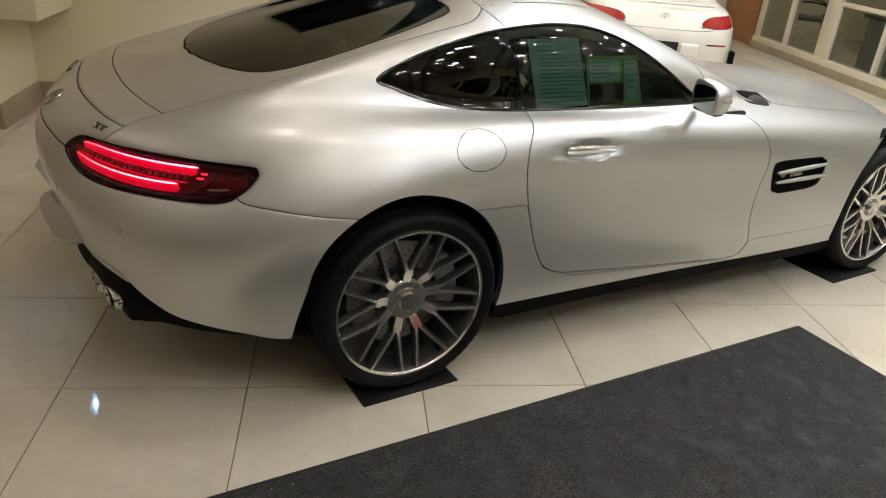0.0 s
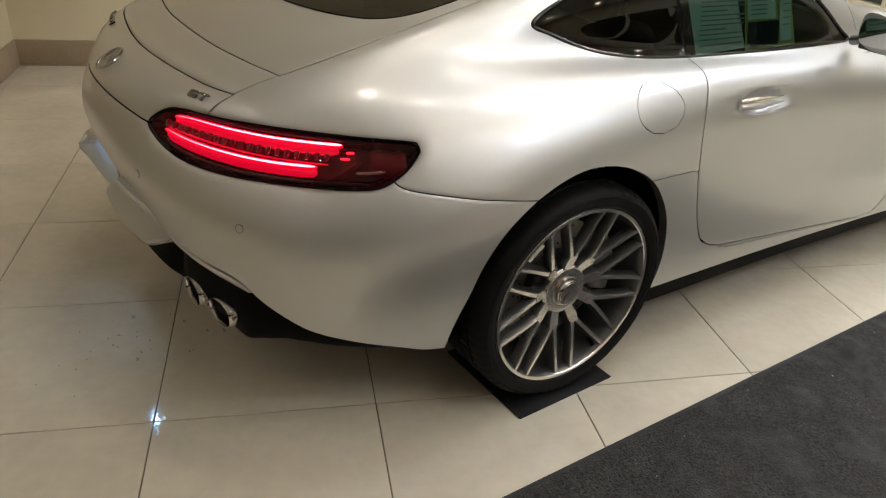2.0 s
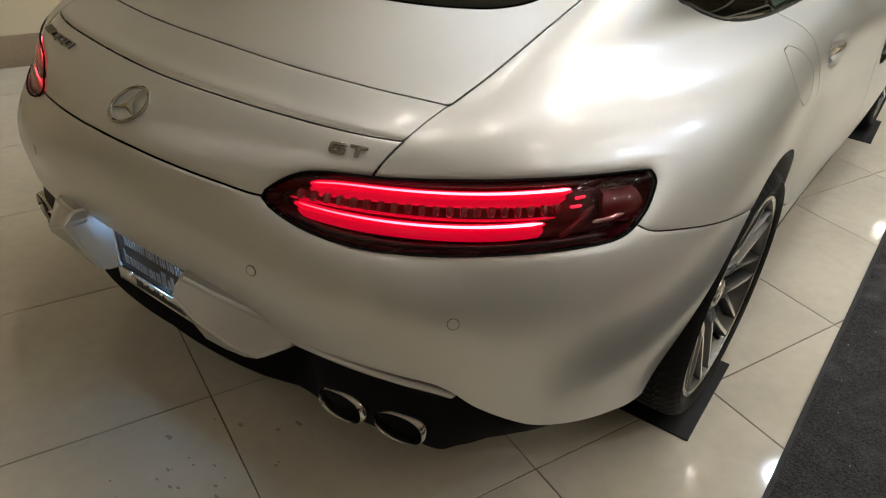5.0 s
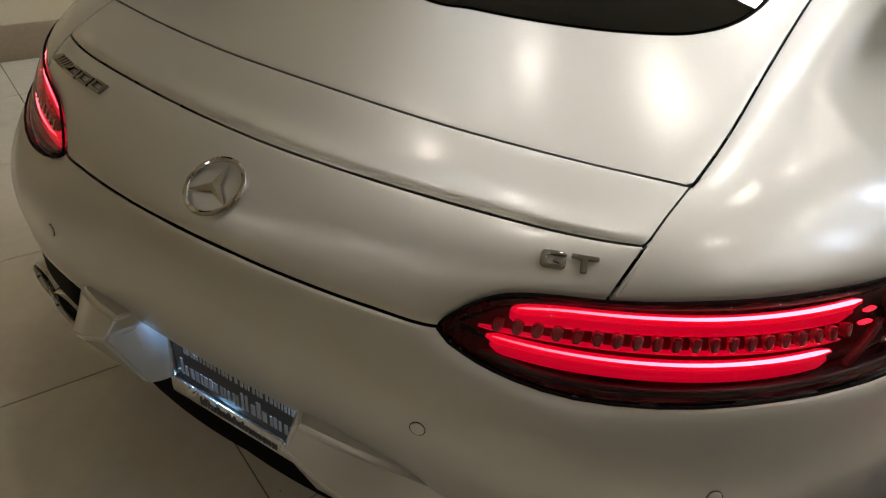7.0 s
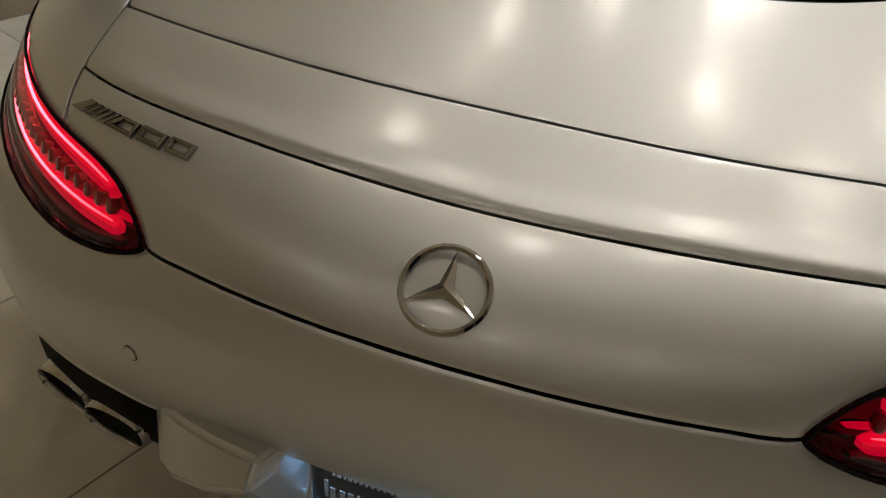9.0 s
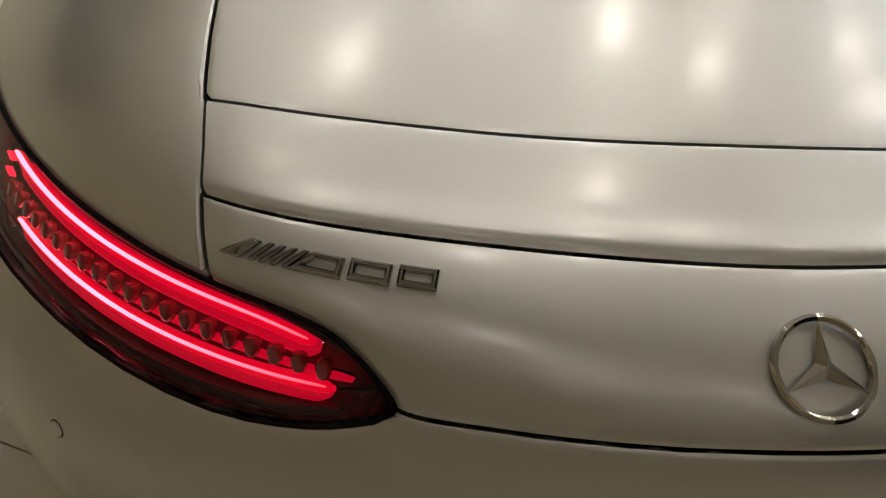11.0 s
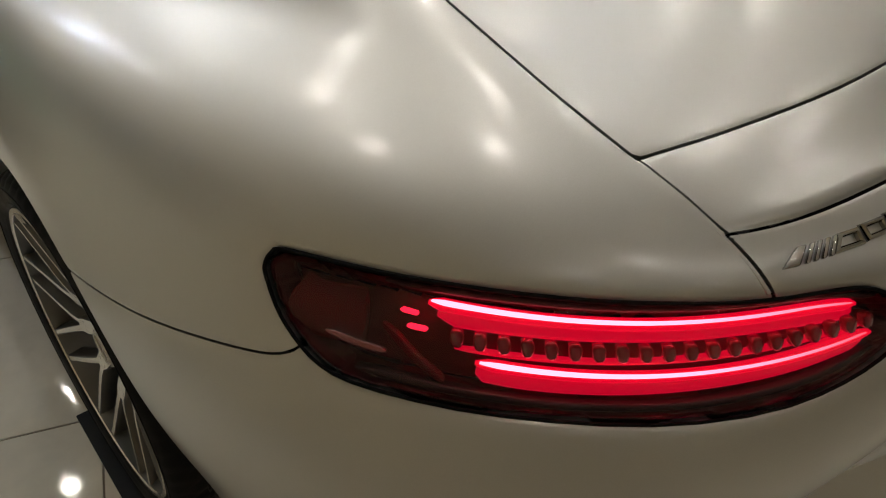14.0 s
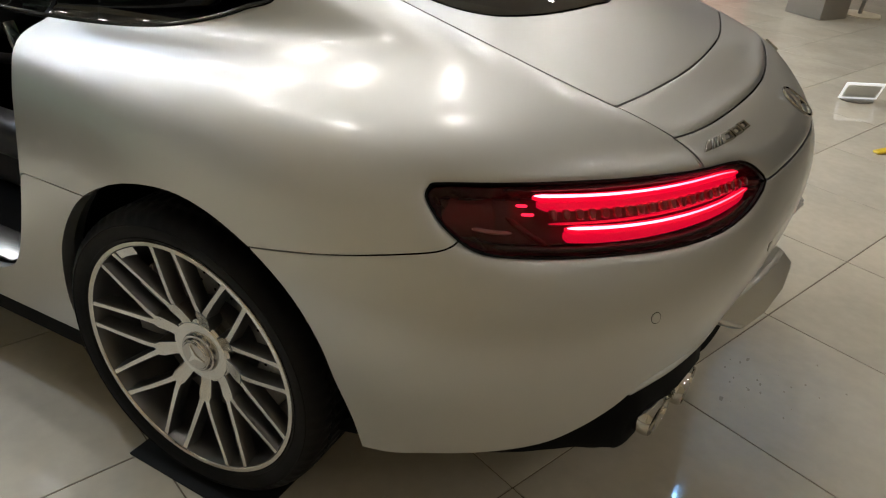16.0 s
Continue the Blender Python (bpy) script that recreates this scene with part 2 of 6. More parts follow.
def tube(points, radius, sides=10, closed=False, taper=None):
    """A round bar along a line of points."""
    bm = bmesh.new()
    pts = [Vector(p) for p in points]
    n, rings = len(pts), []
    up = Vector((0, 0, 1))
    for i, p in enumerate(pts):
        a, b = (pts[(i - 1) % n], pts[(i + 1) % n]) if closed else (pts[max(i - 1, 0)], pts[min(i + 1, n - 1)])
        t = (b - a).normalized()
        s = t.cross(up if abs(t.z) < 0.95 else Vector((1, 0, 0))).normalized()
        w = s.cross(t)
        r = radius * (taper[i] if taper else 1)
        rings.append([bm.verts.new(p + r * (math.cos(q) * s + math.sin(q) * w)) for q in np.linspace(0, 2 * math.pi, sides, endpoint=False)])
    for i in range(n if closed else n - 1):
        a, b = rings[i], rings[(i + 1) % n]
        for k in range(sides):
            bm.faces.new((a[k], a[(k + 1) % sides], b[(k + 1) % sides], b[k]))
    if not closed:
        bm.faces.new(rings[0])
        bm.faces.new(rings[-1][::-1])
    bmesh.ops.recalc_face_normals(bm, faces=bm.faces)
    return smooth(bm, 60)


# ---- the showroom, on the axes of its floor tiles ----
ALONG = math.atan2(0.93, 0.368)     # heading of the tile rows


def room(a, b, z=0.0, turn=0.0):
    """A pose in the building: a along the tile rows, b across them."""
    return pose(a * math.cos(ALONG) - b * math.sin(ALONG), a * math.sin(ALONG) + b * math.cos(ALONG), z, 0, 0, math.degrees(ALONG) + turn)


ROOM = room(0, 0)


def wall(name, label, a0, b0, a1, b1, z0, z1, mat, kind="structure", bevel=0.0, parent=None):
    ob = part(name, box(a0, b0, z0, a1, b1, z1, bevel), mat, parent)
    if parent is None:
        ob.matrix_basis = ROOM
        tagged(ob, label, "wall", kind=kind)
    return ob


wall("wall_west", "cream painted showroom wall above a tan stone base", -2.06, 2.60, 1.6, 2.80, 0, CEILING, WALL)
wall("wall_pier", "cream painted wall pier with a tan stone base", -8.0, 1.94, -2.06, 2.80, 0, CEILING, WALL)
wall("wall_return", "plain cream painted wall", 1.4, 2.80, 1.6, 9.2, 0, CEILING, WALL)
wall("wall_far_west", "plain cream painted wall", 1.6, 9.0, 6.2, 9.2, 0, CEILING, WALL)
wall("wall_south", "plain cream painted wall", -8.2, -10.2, -8.0, 2.8, 0, CEILING, WALL)
for name, a0, b0, a1, b1 in (("baseboard_west", -2.06, 2.585, 1.6, 2.60), ("baseboard_pier_end", -2.06, 1.925, -2.045, 2.585), ("baseboard_pier", -8.0, 1.925, -2.06, 1.94)):
    tagged(wall(name, "", a0, b0, a1, b1, 0, 0.165, STONE, bevel=0.003), "tan stone baseboard along the wall", "baseboard", kind="structure")
ceiling = part("ceiling", box(-8.2, -10.2, CEILING, 6.4, 9.2, CEILING + 0.1), CEILING_PAINT)
ceiling.matrix_basis = ROOM
tagged(ceiling, "white painted showroom ceiling", "ceiling", kind="structure")
ground = part("ground", box(-40, -40, -0.3, 40, 40, -0.06), GROUT)
tagged(ground, "dark ground under the building", "ground", kind="structure")

screen = empty("wall_screen", "large dark switched-off screen in a thin black frame", "screen", m=ROOM)
part("panel", box(-0.59, 2.560, 1.52, 0.93, 2.590, 2.40, 0.004), SCREEN, screen)
for a0, a1, z0, z1 in ((-0.61, 0.95, 1.50, 1.52), (-0.61, 0.95, 2.40, 2.42), (-0.61, -0.59, 1.52, 2.40), (0.93, 0.95, 1.52, 2.40)):
    part("frame", box(a0, 2.553, z0, a1, 2.592, z1, 0.003), SATIN, screen)
part("bracket", box(-0.10, 2.590, 1.80, 0.44, 2.600, 2.10), GREY_METAL, screen)

# the window front at the far side, dark at night
front = empty("window_front", "tall dark night windows with white mullions", "window", kind="structure", m=ROOM)
part("sill", box(-8.0, -10.2, 0, 6.2, -10.0, 0.25, 0.005), FRAME_WHITE, front)
part("head", box(-8.0, -10.2, 3.3, 6.2, -10.0, CEILING), WALL, front)
post = part("mullion", box(-0.05, -10.18, 0.25, 0.05, -10.02, 3.3, 0.006), FRAME_WHITE, front)
post.matrix_basis = pose(-7.9, 0, 0)
pane = part("pane", box(0.05, -10.11, 0.25, 1.50, -10.10, 3.3), NIGHT_GLASS, front)
pane.matrix_basis = pose(-7.9, 0, 0)
for i in range(1, 10):
    shared("mullion", post.data, front, pose(-7.9 + 1.55 * i, 0, 0))
    if i < 9:
        shared("pane", pane.data, front, pose(-7.9 + 1.55 * i, 0, 0))

# the glazed offices
OFFICE = 5.95
office = empty("office_front", "white framed office glazing over a low cream sill", "partition", kind="structure", m=ROOM)
part("sill", box(OFFICE, -10.2, 0, OFFICE + 0.16, 7.19, 0.17, 0.006), FRAME_WHITE, office)
part("kick_board", box(OFFICE - 0.012, -10.2, 0, OFFICE, 7.19, 0.10, 0.003), STONE, office, "tan stone kick board")
part("rail", box(OFFICE + 0.03, -10.2, 0.80, OFFICE + 0.10, 5.45, 0.85, 0.004), FRAME_WHITE, office)
part("head", box(OFFICE, -10.2, 2.5, OFFICE + 0.16, 7.19, CEILING), WALL, office)
edges = [(7.11, 7.19), (6.40, 6.46), (5.45, 5.70)]
while edges[-1][0] > -9.5:
    b = edges[-1][0]
    edges += [(b - 0.90, b - 0.85), (b - 1.80, b - 1.75), (b - 2.85, b - 2.60)]
for b0, b1 in edges:
    part("mullion", box(OFFICE + 0.02, b0, 0.17, OFFICE + 0.12, b1, 2.5, 0.004), FRAME_WHITE, office)
for (_, _), (b1, b0) in zip(edges, [(edges[i][0], edges[i + 1][1]) for i in range(len(edges) - 1)]):
    part("pane", box(OFFICE + 0.065, b0, 0.17, OFFICE + 0.071, b1, 2.5), OFFICE_GLASS, office)
wall("wall_office_back", "cream painted office back wall", 9.0, -10.2, 9.2, 9.2, 0, CEILING, WALL)
wall("wall_office_end", "cream painted office end wall", 6.11, 8.5, 9.0, 9.2, 0, CEILING, WALL)
wall("wall_office_west", "cream painted wall beside a wooden door", OFFICE, 8.35, OFFICE + 0.16, 9.2, 0, CEILING, WALL)
oc = part("ceiling_office", box(6.1, -10.2, 2.75, 9.0, 9.2, 2.85), CEILING_PAINT)
oc.matrix_basis = ROOM
tagged(oc, "white office ceiling", "ceiling", kind="structure")
door = empty("door_1", "orange stained wooden office door, closed", "door", kind="structure", m=ROOM)
part("leaf", box(OFFICE + 0.05, 7.215, 0.01, OFFICE + 0.095, 8.27, 2.1, 0.004), WOOD, door)
part("frame", box(OFFICE + 0.02, 7.192, 0, OFFICE + 0.14, 7.212, 2.18, 0.002), SATIN, door, "dark door jamb")
part("frame", box(OFFICE, 8.27, 0, OFFICE + 0.14, 8.35, 2.18, 0.004), FRAME_WHITE, door)
part("frame", box(OFFICE, 7.192, 2.18, OFFICE + 0.14, 8.35, CEILING, 0.004), WALL, door)
part("handle", tube([(OFFICE + 0.05, 7.30, 1.0), (OFFICE - 0.01, 7.30, 1.0), (OFFICE - 0.01, 7.41, 1.0)], 0.01), CHROME_DULL, door)
tagged(wall("wall_box", "", -2.045, 1.94, -1.75, 2.60, 0.70, 1.15, WALL, bevel=0.004), "cream boxed ledge on the wall pier", "ledge", kind="structure")


# ---- the body's surface: character lines from the tail's middle round the flank to the nose ----
# Stations along each line: tail middle, tail, tail corner, corner, quarter, rear wheel, door rear, door front, front wheel, nose corner, nose middle
LINES = [
    ("sill", "0.000 -0.860 0.343  0.315 -0.850 0.299  0.590 -0.845 0.270  0.822 -0.705 0.228  0.922 -0.445 0.208  0.932 -0.026 0.200  0.927 0.510 0.190  0.917 1.325 0.181  0.954 2.328 0.169  0.819 3.324 0.137  0.000 3.593 0.139"),
    ("skirt", "0.000 -0.905 0.430  0.318 -0.897 0.400  0.612 -0.884 0.372  0.834 -0.730 0.346  0.932 -0.458 0.338  0.936 -0.042 0.328  0.939 0.515 0.313  0.945 1.331 0.295  0.995 2.327 0.283  0.880 3.345 0.247  0.000 3.675 0.248"),
    ("low", "0.000 -0.974 0.545  0.338 -0.950 0.518  0.631 -0.891 0.500  0.861 -0.722 0.489  0.973 -0.452 0.483  0.978 -0.035 0.484  0.943 0.527 0.462  0.942 1.341 0.445  1.009 2.326 0.426  0.914 3.318 0.378  0.000 3.714 0.379"),
    ("bulge", "0.000 -1.022 0.662  0.359 -0.999 0.655  0.658 -0.897 0.634  0.875 -0.690 0.622  0.999 -0.410 0.629  1.011 -0.011 0.652  0.932 0.552 0.631  0.914 1.361 0.590  0.995 2.325 0.562  0.911 3.256 0.498  0.000 3.734 0.502"),
    ("seam", "0.000 -1.029 0.759  0.351 -0.955 0.748  0.624 -0.833 0.735  0.828 -0.637 0.739  0.948 -0.364 0.777  0.997 0.020 0.815  0.934 0.587 0.790  0.920 1.394 0.734  0.982 2.334 0.678  0.858 3.150 0.596  0.000 3.697 0.615"),
    ("face", "0.000 -1.002 0.821  0.343 -0.920 0.819  0.594 -0.816 0.839  0.771 -0.621 0.862  0.859 -0.341 0.899  0.912 0.030 0.925  0.896 0.613 0.898  0.912 1.422 0.839  0.946 2.351 0.775  0.770 3.062 0.682  0.000 3.592 0.706"),
    ("lip", "0.000 -0.947 0.861  0.336 -0.888 0.868  0.536 -0.793 0.888  0.682 -0.580 0.926  0.744 -0.305 0.954  0.777 0.046 0.945  0.805 0.617 0.919  0.839 1.425 0.883  0.822 2.302 0.826  0.625 2.906 0.751  0.000 3.354 0.776"),
    ("belt", "0.000 -0.821 0.903  0.328 -0.781 0.904  0.506 -0.685 0.924  0.609 -0.476 0.972  0.657 -0.222 0.995  0.694 0.094 0.962  0.748 0.635 0.922  0.772 1.393 0.907  0.631 2.047 0.866  0.446 2.451 0.829  0.000 2.692 0.855"),
    ("glass", "0.000 -0.523 1.007  0.318 -0.490 0.985  0.492 -0.405 0.987  0.601 -0.237 1.041  0.663 -0.018 1.074  0.705 0.229 1.072  0.750 0.654 1.061  0.752 1.270 1.029  0.705 1.791 0.929  0.397 1.963 0.868  0.000 2.068 0.887"),
    ("rail", "0.000 0.036 1.153  0.299 0.061 1.142  0.466 0.085 1.132  0.550 0.182 1.156  0.603 0.313 1.193  0.646 0.485 1.207  0.662 0.741 1.221  0.665 1.104 1.195  0.625 1.426 1.091  0.355 1.595 0.972  0.000 1.653 1.006"),
    ("roof", "0.000 0.686 1.300  0.000 0.697 1.304  0.000 0.709 1.308  0.000 0.710 1.308  0.000 0.712 1.304  0.000 0.779 1.310  0.000 0.843 1.318  0.000 0.888 1.330  0.000 0.947 1.346  0.000 1.021 1.336  0.000 1.019 1.323"),
]
NET = np.array([[float(q) for q in line.split()] for _, line in LINES]).reshape(len(LINES), -1, 3)


def basis(count, at):
    """Weights of a uniform cubic B-spline over a row of control points with one ghost at each end."""
    at = np.atleast_1d(np.asarray(at, float))
    i = np.clip(at.astype(int), 0, count - 2)
    f = at - i
    w = np.zeros((len(at), count + 2))
    for k, b in enumerate(((1 - f) ** 3, 3 * f ** 3 - 6 * f ** 2 + 4, -3 * f ** 3 + 3 * f ** 2 + 3 * f + 1, f ** 3)):
        w[np.arange(len(at)), i + k] = b / 6
    return w


def ghosted(net):
    """Mirrored ghosts beyond the middle plane, so that the surface runs on smoothly into its other half."""
    flip = np.array([-1.0, 1, 1])
    net = np.concatenate([net[:, 1:2] * flip, net, net[:, -2:-1] * flip], 1)
    return np.concatenate([2 * net[:1] - net[1:2], net, net[-2:-1] * flip], 0)


class Loft:
    """The smooth surface over a net of lines."""

    def __init__(self, net):
        self.net, self.ghosts = net, ghosted(net)
        self.rows, self.columns = net.shape[:2]

    def grid(self, u, v):
        return np.einsum("va,ub,abk->vuk", basis(self.rows, v), basis(self.columns, u), self.ghosts)

    def point(self, u, v):
        """The place and the outward normal at one point."""
        e = 1e-3
        u, v = min(max(u, 0.002), self.columns - 1.002), min(max(v, 0.002), self.rows - 1.002)
        s = self.grid([u - e, u, u + e], [v - e, v, v + e])
        n = Vector(np.cross(s[1, 2] - s[1, 0], s[2, 1] - s[0, 1])).normalized()
        return Vector(s[1, 1]), n

    def find(self, view, a, b, u_range, v_range):
        """The place and normal where a view of the surface shows the point (a, b)."""
        us, vs = np.linspace(*u_range, 30), np.linspace(*v_range, 30)
        g = self.grid(us, vs)
        q = view(g.reshape(-1, 3)) - [a, b]
        j, i = divmod(int((q ** 2).sum(1).argmin()), 30)
        u, v, e = us[i], vs[j], 1e-3
        for _ in range(6):
            s = self.grid([u, u + e], [v, v + e])
            q0 = view(s[:1, 0])[0]
            m = np.stack([(view(s[:1, 1])[0] - q0) / e, (view(s[1:, 0])[0] - q0) / e], 1)
            if abs(np.linalg.det(m)) < 1e-9:
                break
            d = np.linalg.solve(m, np.array([a, b]) - q0)
            u, v = float(np.clip(u + d[0], u_range[0], u_range[1])), float(np.clip(v + d[1], v_range[0], v_range[1]))
        return self.point(u, v)


BODY = Loft(NET)


class Shell:
    """Half of a body as a mesh that can be cut along lines."""

    def __init__(self, loft, u, v):
        s = loft.grid(u, v)
        nu, nv = len(u), len(v)
        self.p = [tuple(q) for q in s.reshape(-1, 3)]
        self.f = [(j * nu + i, j * nu + i + 1, (j + 1) * nu + i + 1, (j + 1) * nu + i) for j in range(nv - 1) for i in range(nu - 1)]
        self.normals(self.f)

    def normals(self, faces):
        """Vertex normals of the skin, by area, smooth over the middle plane."""
        p = np.array(self.p)
        n = np.zeros_like(p)
        for size in {len(f) for f in faces}:
            fs = np.array([f for f in faces if len(f) == size])
            for k in range(1, size - 1):
                c = np.cross(p[fs[:, k]] - p[fs[:, 0]], p[fs[:, k + 1]] - p[fs[:, 0]])
                for m in range(size):
                    np.add.at(n, fs[:, m], c)
        n[np.abs(p[:, 0]) < 1e-6, 0] = 0
        n /= np.linalg.norm(n, axis=1, keepdims=True) + 1e-15
        self.n = [tuple(q) for q in n]

    def cut(self, faces, field, level):
        """Cut the faces along field == level; gives those below it and those above."""
        value = field(np.array(self.p), np.array(self.n)) - level
        value[np.abs(value) < 1e-6] = 1e-6
        low, high, made = [], [], {}
        below = (value < 0).tolist()
        for face in faces:
            if all(below[k] for k in face):
                low.append(face)
            elif not any(below[k] for k in face):
                high.append(face)
            else:
                parts = ([], [])
                for k, m in zip(face, face[1:] + face[:1]):
                    parts[0 if below[k] else 1].append(k)
                    if below[k] != below[m]:
                        key = (min(k, m), max(k, m))
                        if key not in made:
                            f = value[key[0]] / (value[key[0]] - value[key[1]])
                            made[key] = len(self.p)
                            for store in (self.p, self.n):
                                x, y = store[key[0]], store[key[1]]
                                store.append(tuple(q + f * (r - q) for q, r in zip(x, y)))
                        parts[0].append(made[key])
                        parts[1].append(made[key])
                for out, piece in ((low, parts[0]), (high, parts[1])):
                    if len(piece) >= 3:
                        out.append(tuple(piece))
        return low, high

    def take(self, faces, field, gap, edge=0.004):
        """The panel inside a line, the gap along the line, and the rest; each edge gets a narrow seam of faces of its own."""
        inside, rest = self.cut(faces, field, -gap)
        strip, rest = self.cut(rest, field, gap)
        if edge:
            inside = sum(self.cut(inside, field, -gap - edge), [])
            rest = sum(self.cut(rest, field, gap + edge), [])
        return inside, strip, rest

    def sink(self, field, depth, width):
        """Roll the skin in towards a line."""
        p, n = np.array(self.p), np.array(self.n)
        h = depth * np.exp(-np.abs(field(p, n)) / width)
        self.p = [tuple(q) for q in p - n * h[:, None]]


def spline(points, closed=True, steps=10):
    """A smooth line through the given points (Catmull-Rom)."""
    pts = [np.array(q, float) for q in points]
    n, out = len(pts), []
    for i in range(n if closed else n - 1):
        p0, p1, p2, p3 = (pts[(i + k) % n] if closed else pts[min(max(i + k, 0), n - 1)] for k in (-1, 0, 1, 2))
        for s in np.linspace(0, 1, steps, endpoint=False):
            out.append(0.5 * (2 * p1 + (p2 - p0) * s + (2 * p0 - 5 * p1 + 4 * p2 - p3) * s * s + (3 * p1 - p0 - 3 * p2 + p3) * s ** 3))
    if not closed:
        out.append(pts[-1])
    return np.array(out)


def pairs(text):
    return [tuple(float(v) for v in q.split(",")) for q in text.split()]


def wrap(p):
    """Seen round the tail: way along the tail's curve, and height."""
    return np.stack([0.95 * np.arctan2(p[:, 0], 0.15 - p[:, 1]), p[:, 2]], 1)


def side(p):
    return p[:, 1:3]


def top(p):
    return p[:, 0:2]


def back(p):
    return p[:, [0, 2]]


LIFT = {side: ((0, 1, 0), (0, 0, 1)), top: ((1, 0, 0), (0, 1, 0)), back: ((1, 0, 0), (0, 0, 1))}


def inside_line(polygon, view, only=None):
    """Signed distance along the skin to a closed line in a view: negative inside."""
    poly = np.array(polygon, float)

    def field(p, n):
        q = view(p)
        best, odd, way = np.full(len(q), 1e9), np.zeros(len(q), bool), np.zeros_like(q)
        for a, b in zip(poly, np.roll(poly, -1, 0)):
            ab = b - a
            s = np.clip(((q - a) @ ab) / (ab @ ab + 1e-12), 0, 1)
            off = q - a - s[:, None] * ab
            d = np.linalg.norm(off, axis=1)
            near = d < best
            best = np.where(near, d, best)
            way[near] = off[near]
            if a[1] != b[1]:
                odd ^= ((a[1] > q[:, 1]) != (b[1] > q[:, 1])) & (q[:, 0] < (b[0] - a[0]) * (q[:, 1] - a[1]) / (b[1] - a[1]) + a[0])
        if view in LIFT:
            e = way / (best[:, None] + 1e-9)
            e = e[:, :1] * np.array(LIFT[view][0], float) + e[:, 1:] * np.array(LIFT[view][1], float)
            slope = np.linalg.norm(e - (e * n).sum(1, keepdims=True) * n, axis=1)
            best = best / np.clip(slope, 0.15, 1)
        d = np.where(odd, -best, best)
        return d if only is None else np.where(only(p), d, np.maximum(np.abs(d), 0.08))
    return field


def shell_mesh(shell, faces, halves, depth=0.008, offset=0.0):
    """A panel as a bmesh: its outer skin with the surface's own normals, its rim turned inwards by depth. halves: which of the two sides (1 right, -1 left)."""
    bm = bmesh.new()
    keep = bm.verts.layers.float_vector.new("normal_kept")
    rim = {(k, m) for face in faces for k, m in zip(face, face[1:] + face[:1])}
    middle = {}
    for sign in halves:
        at = {}
        for face in faces:
            vs = []
            for k in face:
                if k not in at:
                    p, n = Vector(shell.p[k]), Vector(shell.n[k])
                    p += n * offset
                    on = len(halves) > 1 and abs(p.x) < 1e-6
                    if on and k in middle:
                        at[k] = middle[k]
                    else:
                        at[k] = bm.verts.new((p.x * sign, p.y, p.z))
                        at[k][keep] = (n.x * sign, n.y, n.z)
                        if on:
                            middle[k] = at[k]
                vs.append(at[k])
            if len(set(vs)) == len(vs):
                bm.faces.new(vs if sign > 0 else vs[::-1]).smooth = True
        if depth:
            skirt = {}
            for k, m in rim:
                if (m, k) in rim or (abs(shell.p[k][0]) < 1e-5 and abs(shell.p[m][0]) < 1e-5):
                    continue
                quad = []
                for q, sunk in ((k, 0), (m, 0), (m, 1), (k, 1)):
                    if (q, sunk) not in skirt:
                        p, n = Vector(shell.p[q]), Vector(shell.n[q])
                        p += n * (offset - depth * sunk)
                        skirt[(q, sunk)] = bm.verts.new((p.x * sign, p.y, p.z))
                    quad.append(skirt[(q, sunk)])
                bm.faces.new(quad[::-1] if sign > 0 else quad).smooth = True
    return bm


def smooth_part(name, bm, mat, parent, label=""):
    """A part whose skin keeps the surface's own normals."""
    keep = bm.verts.layers.float_vector["normal_kept"]
    bm.normal_update()
    normals = [tuple(v[keep]) if Vector(v[keep]).length > 0.5 else tuple(v.normal) for v in bm.verts]
    ob = part(name, bm, mat, parent, label)
    ob.data.normals_split_custom_set_from_vertices(normals)
    return ob


# lines of the panels, on the right half
LIGHT = spline(pairs(".297,.785 .318,.812 .352,.833 .395,.842 .455,.846 .545,.851 .625,.852 .70,.8515 .80,.8475 .894,.8424 .909,.8364 .914,.825 .910,.8144 .894,.790 .876,.772 .853,.7555 .82,.7465 .745,.743 .65,.741 .545,.737 .44,.737 .37,.748 .325,.765"))
LIGHT = LIGHT - np.stack([np.zeros(len(LIGHT)), 0.0034 * np.clip((LIGHT[:, 0] - 0.36) / 0.15, 0, 1)], 1)
WINDOW = spline(pairs(".005,1.043 .055,1.011 .12,.985 .22,.957 .34,.941 .53,.930 .8,.923 1.1,.917 1.3,.914 1.42,.915 1.36,.955 1.20,1.06 1.06,1.14 .92,1.183 .78,1.196 .62,1.192 .41,1.168 .18,1.117"))
DOOR = np.concatenate([spline(pairs(".52,1.30 .538,1.00 .540,.950 .526,.923 .490,.888 .460,.84 .447,.76 .466,.65 .499,.543 .537,.45 .585,.378 .66,.34"), False), spline(pairs(".70,.335 1.2,.285 1.60,.25"), False), spline(pairs("1.66,.262 1.685,.33 1.66,.42 1.668,.53 1.705,.66 1.70,.745 1.655,.828 1.60,.885 1.50,.93"), False), np.array(pairs("1.3,1.30"))])
FLAP = np.array([(0.266 + 0.095 * math.cos(a), 0.853 + 0.060 * math.sin(a)) for a in np.linspace(0, 2 * math.pi, 48, endpoint=False)])
REAR_GLASS = spline(pairs("0,-.468 .10,-.460 .20,-.440 .30,-.407 .39,-.362 .433,-.328 .470,-.277 .493,-.195 .502,-.05 .485,.15 .455,.30 .40,.40 .2,.44 0,.45 -.2,.44 -.4,.40 -.5,0 -.3,-.395"))
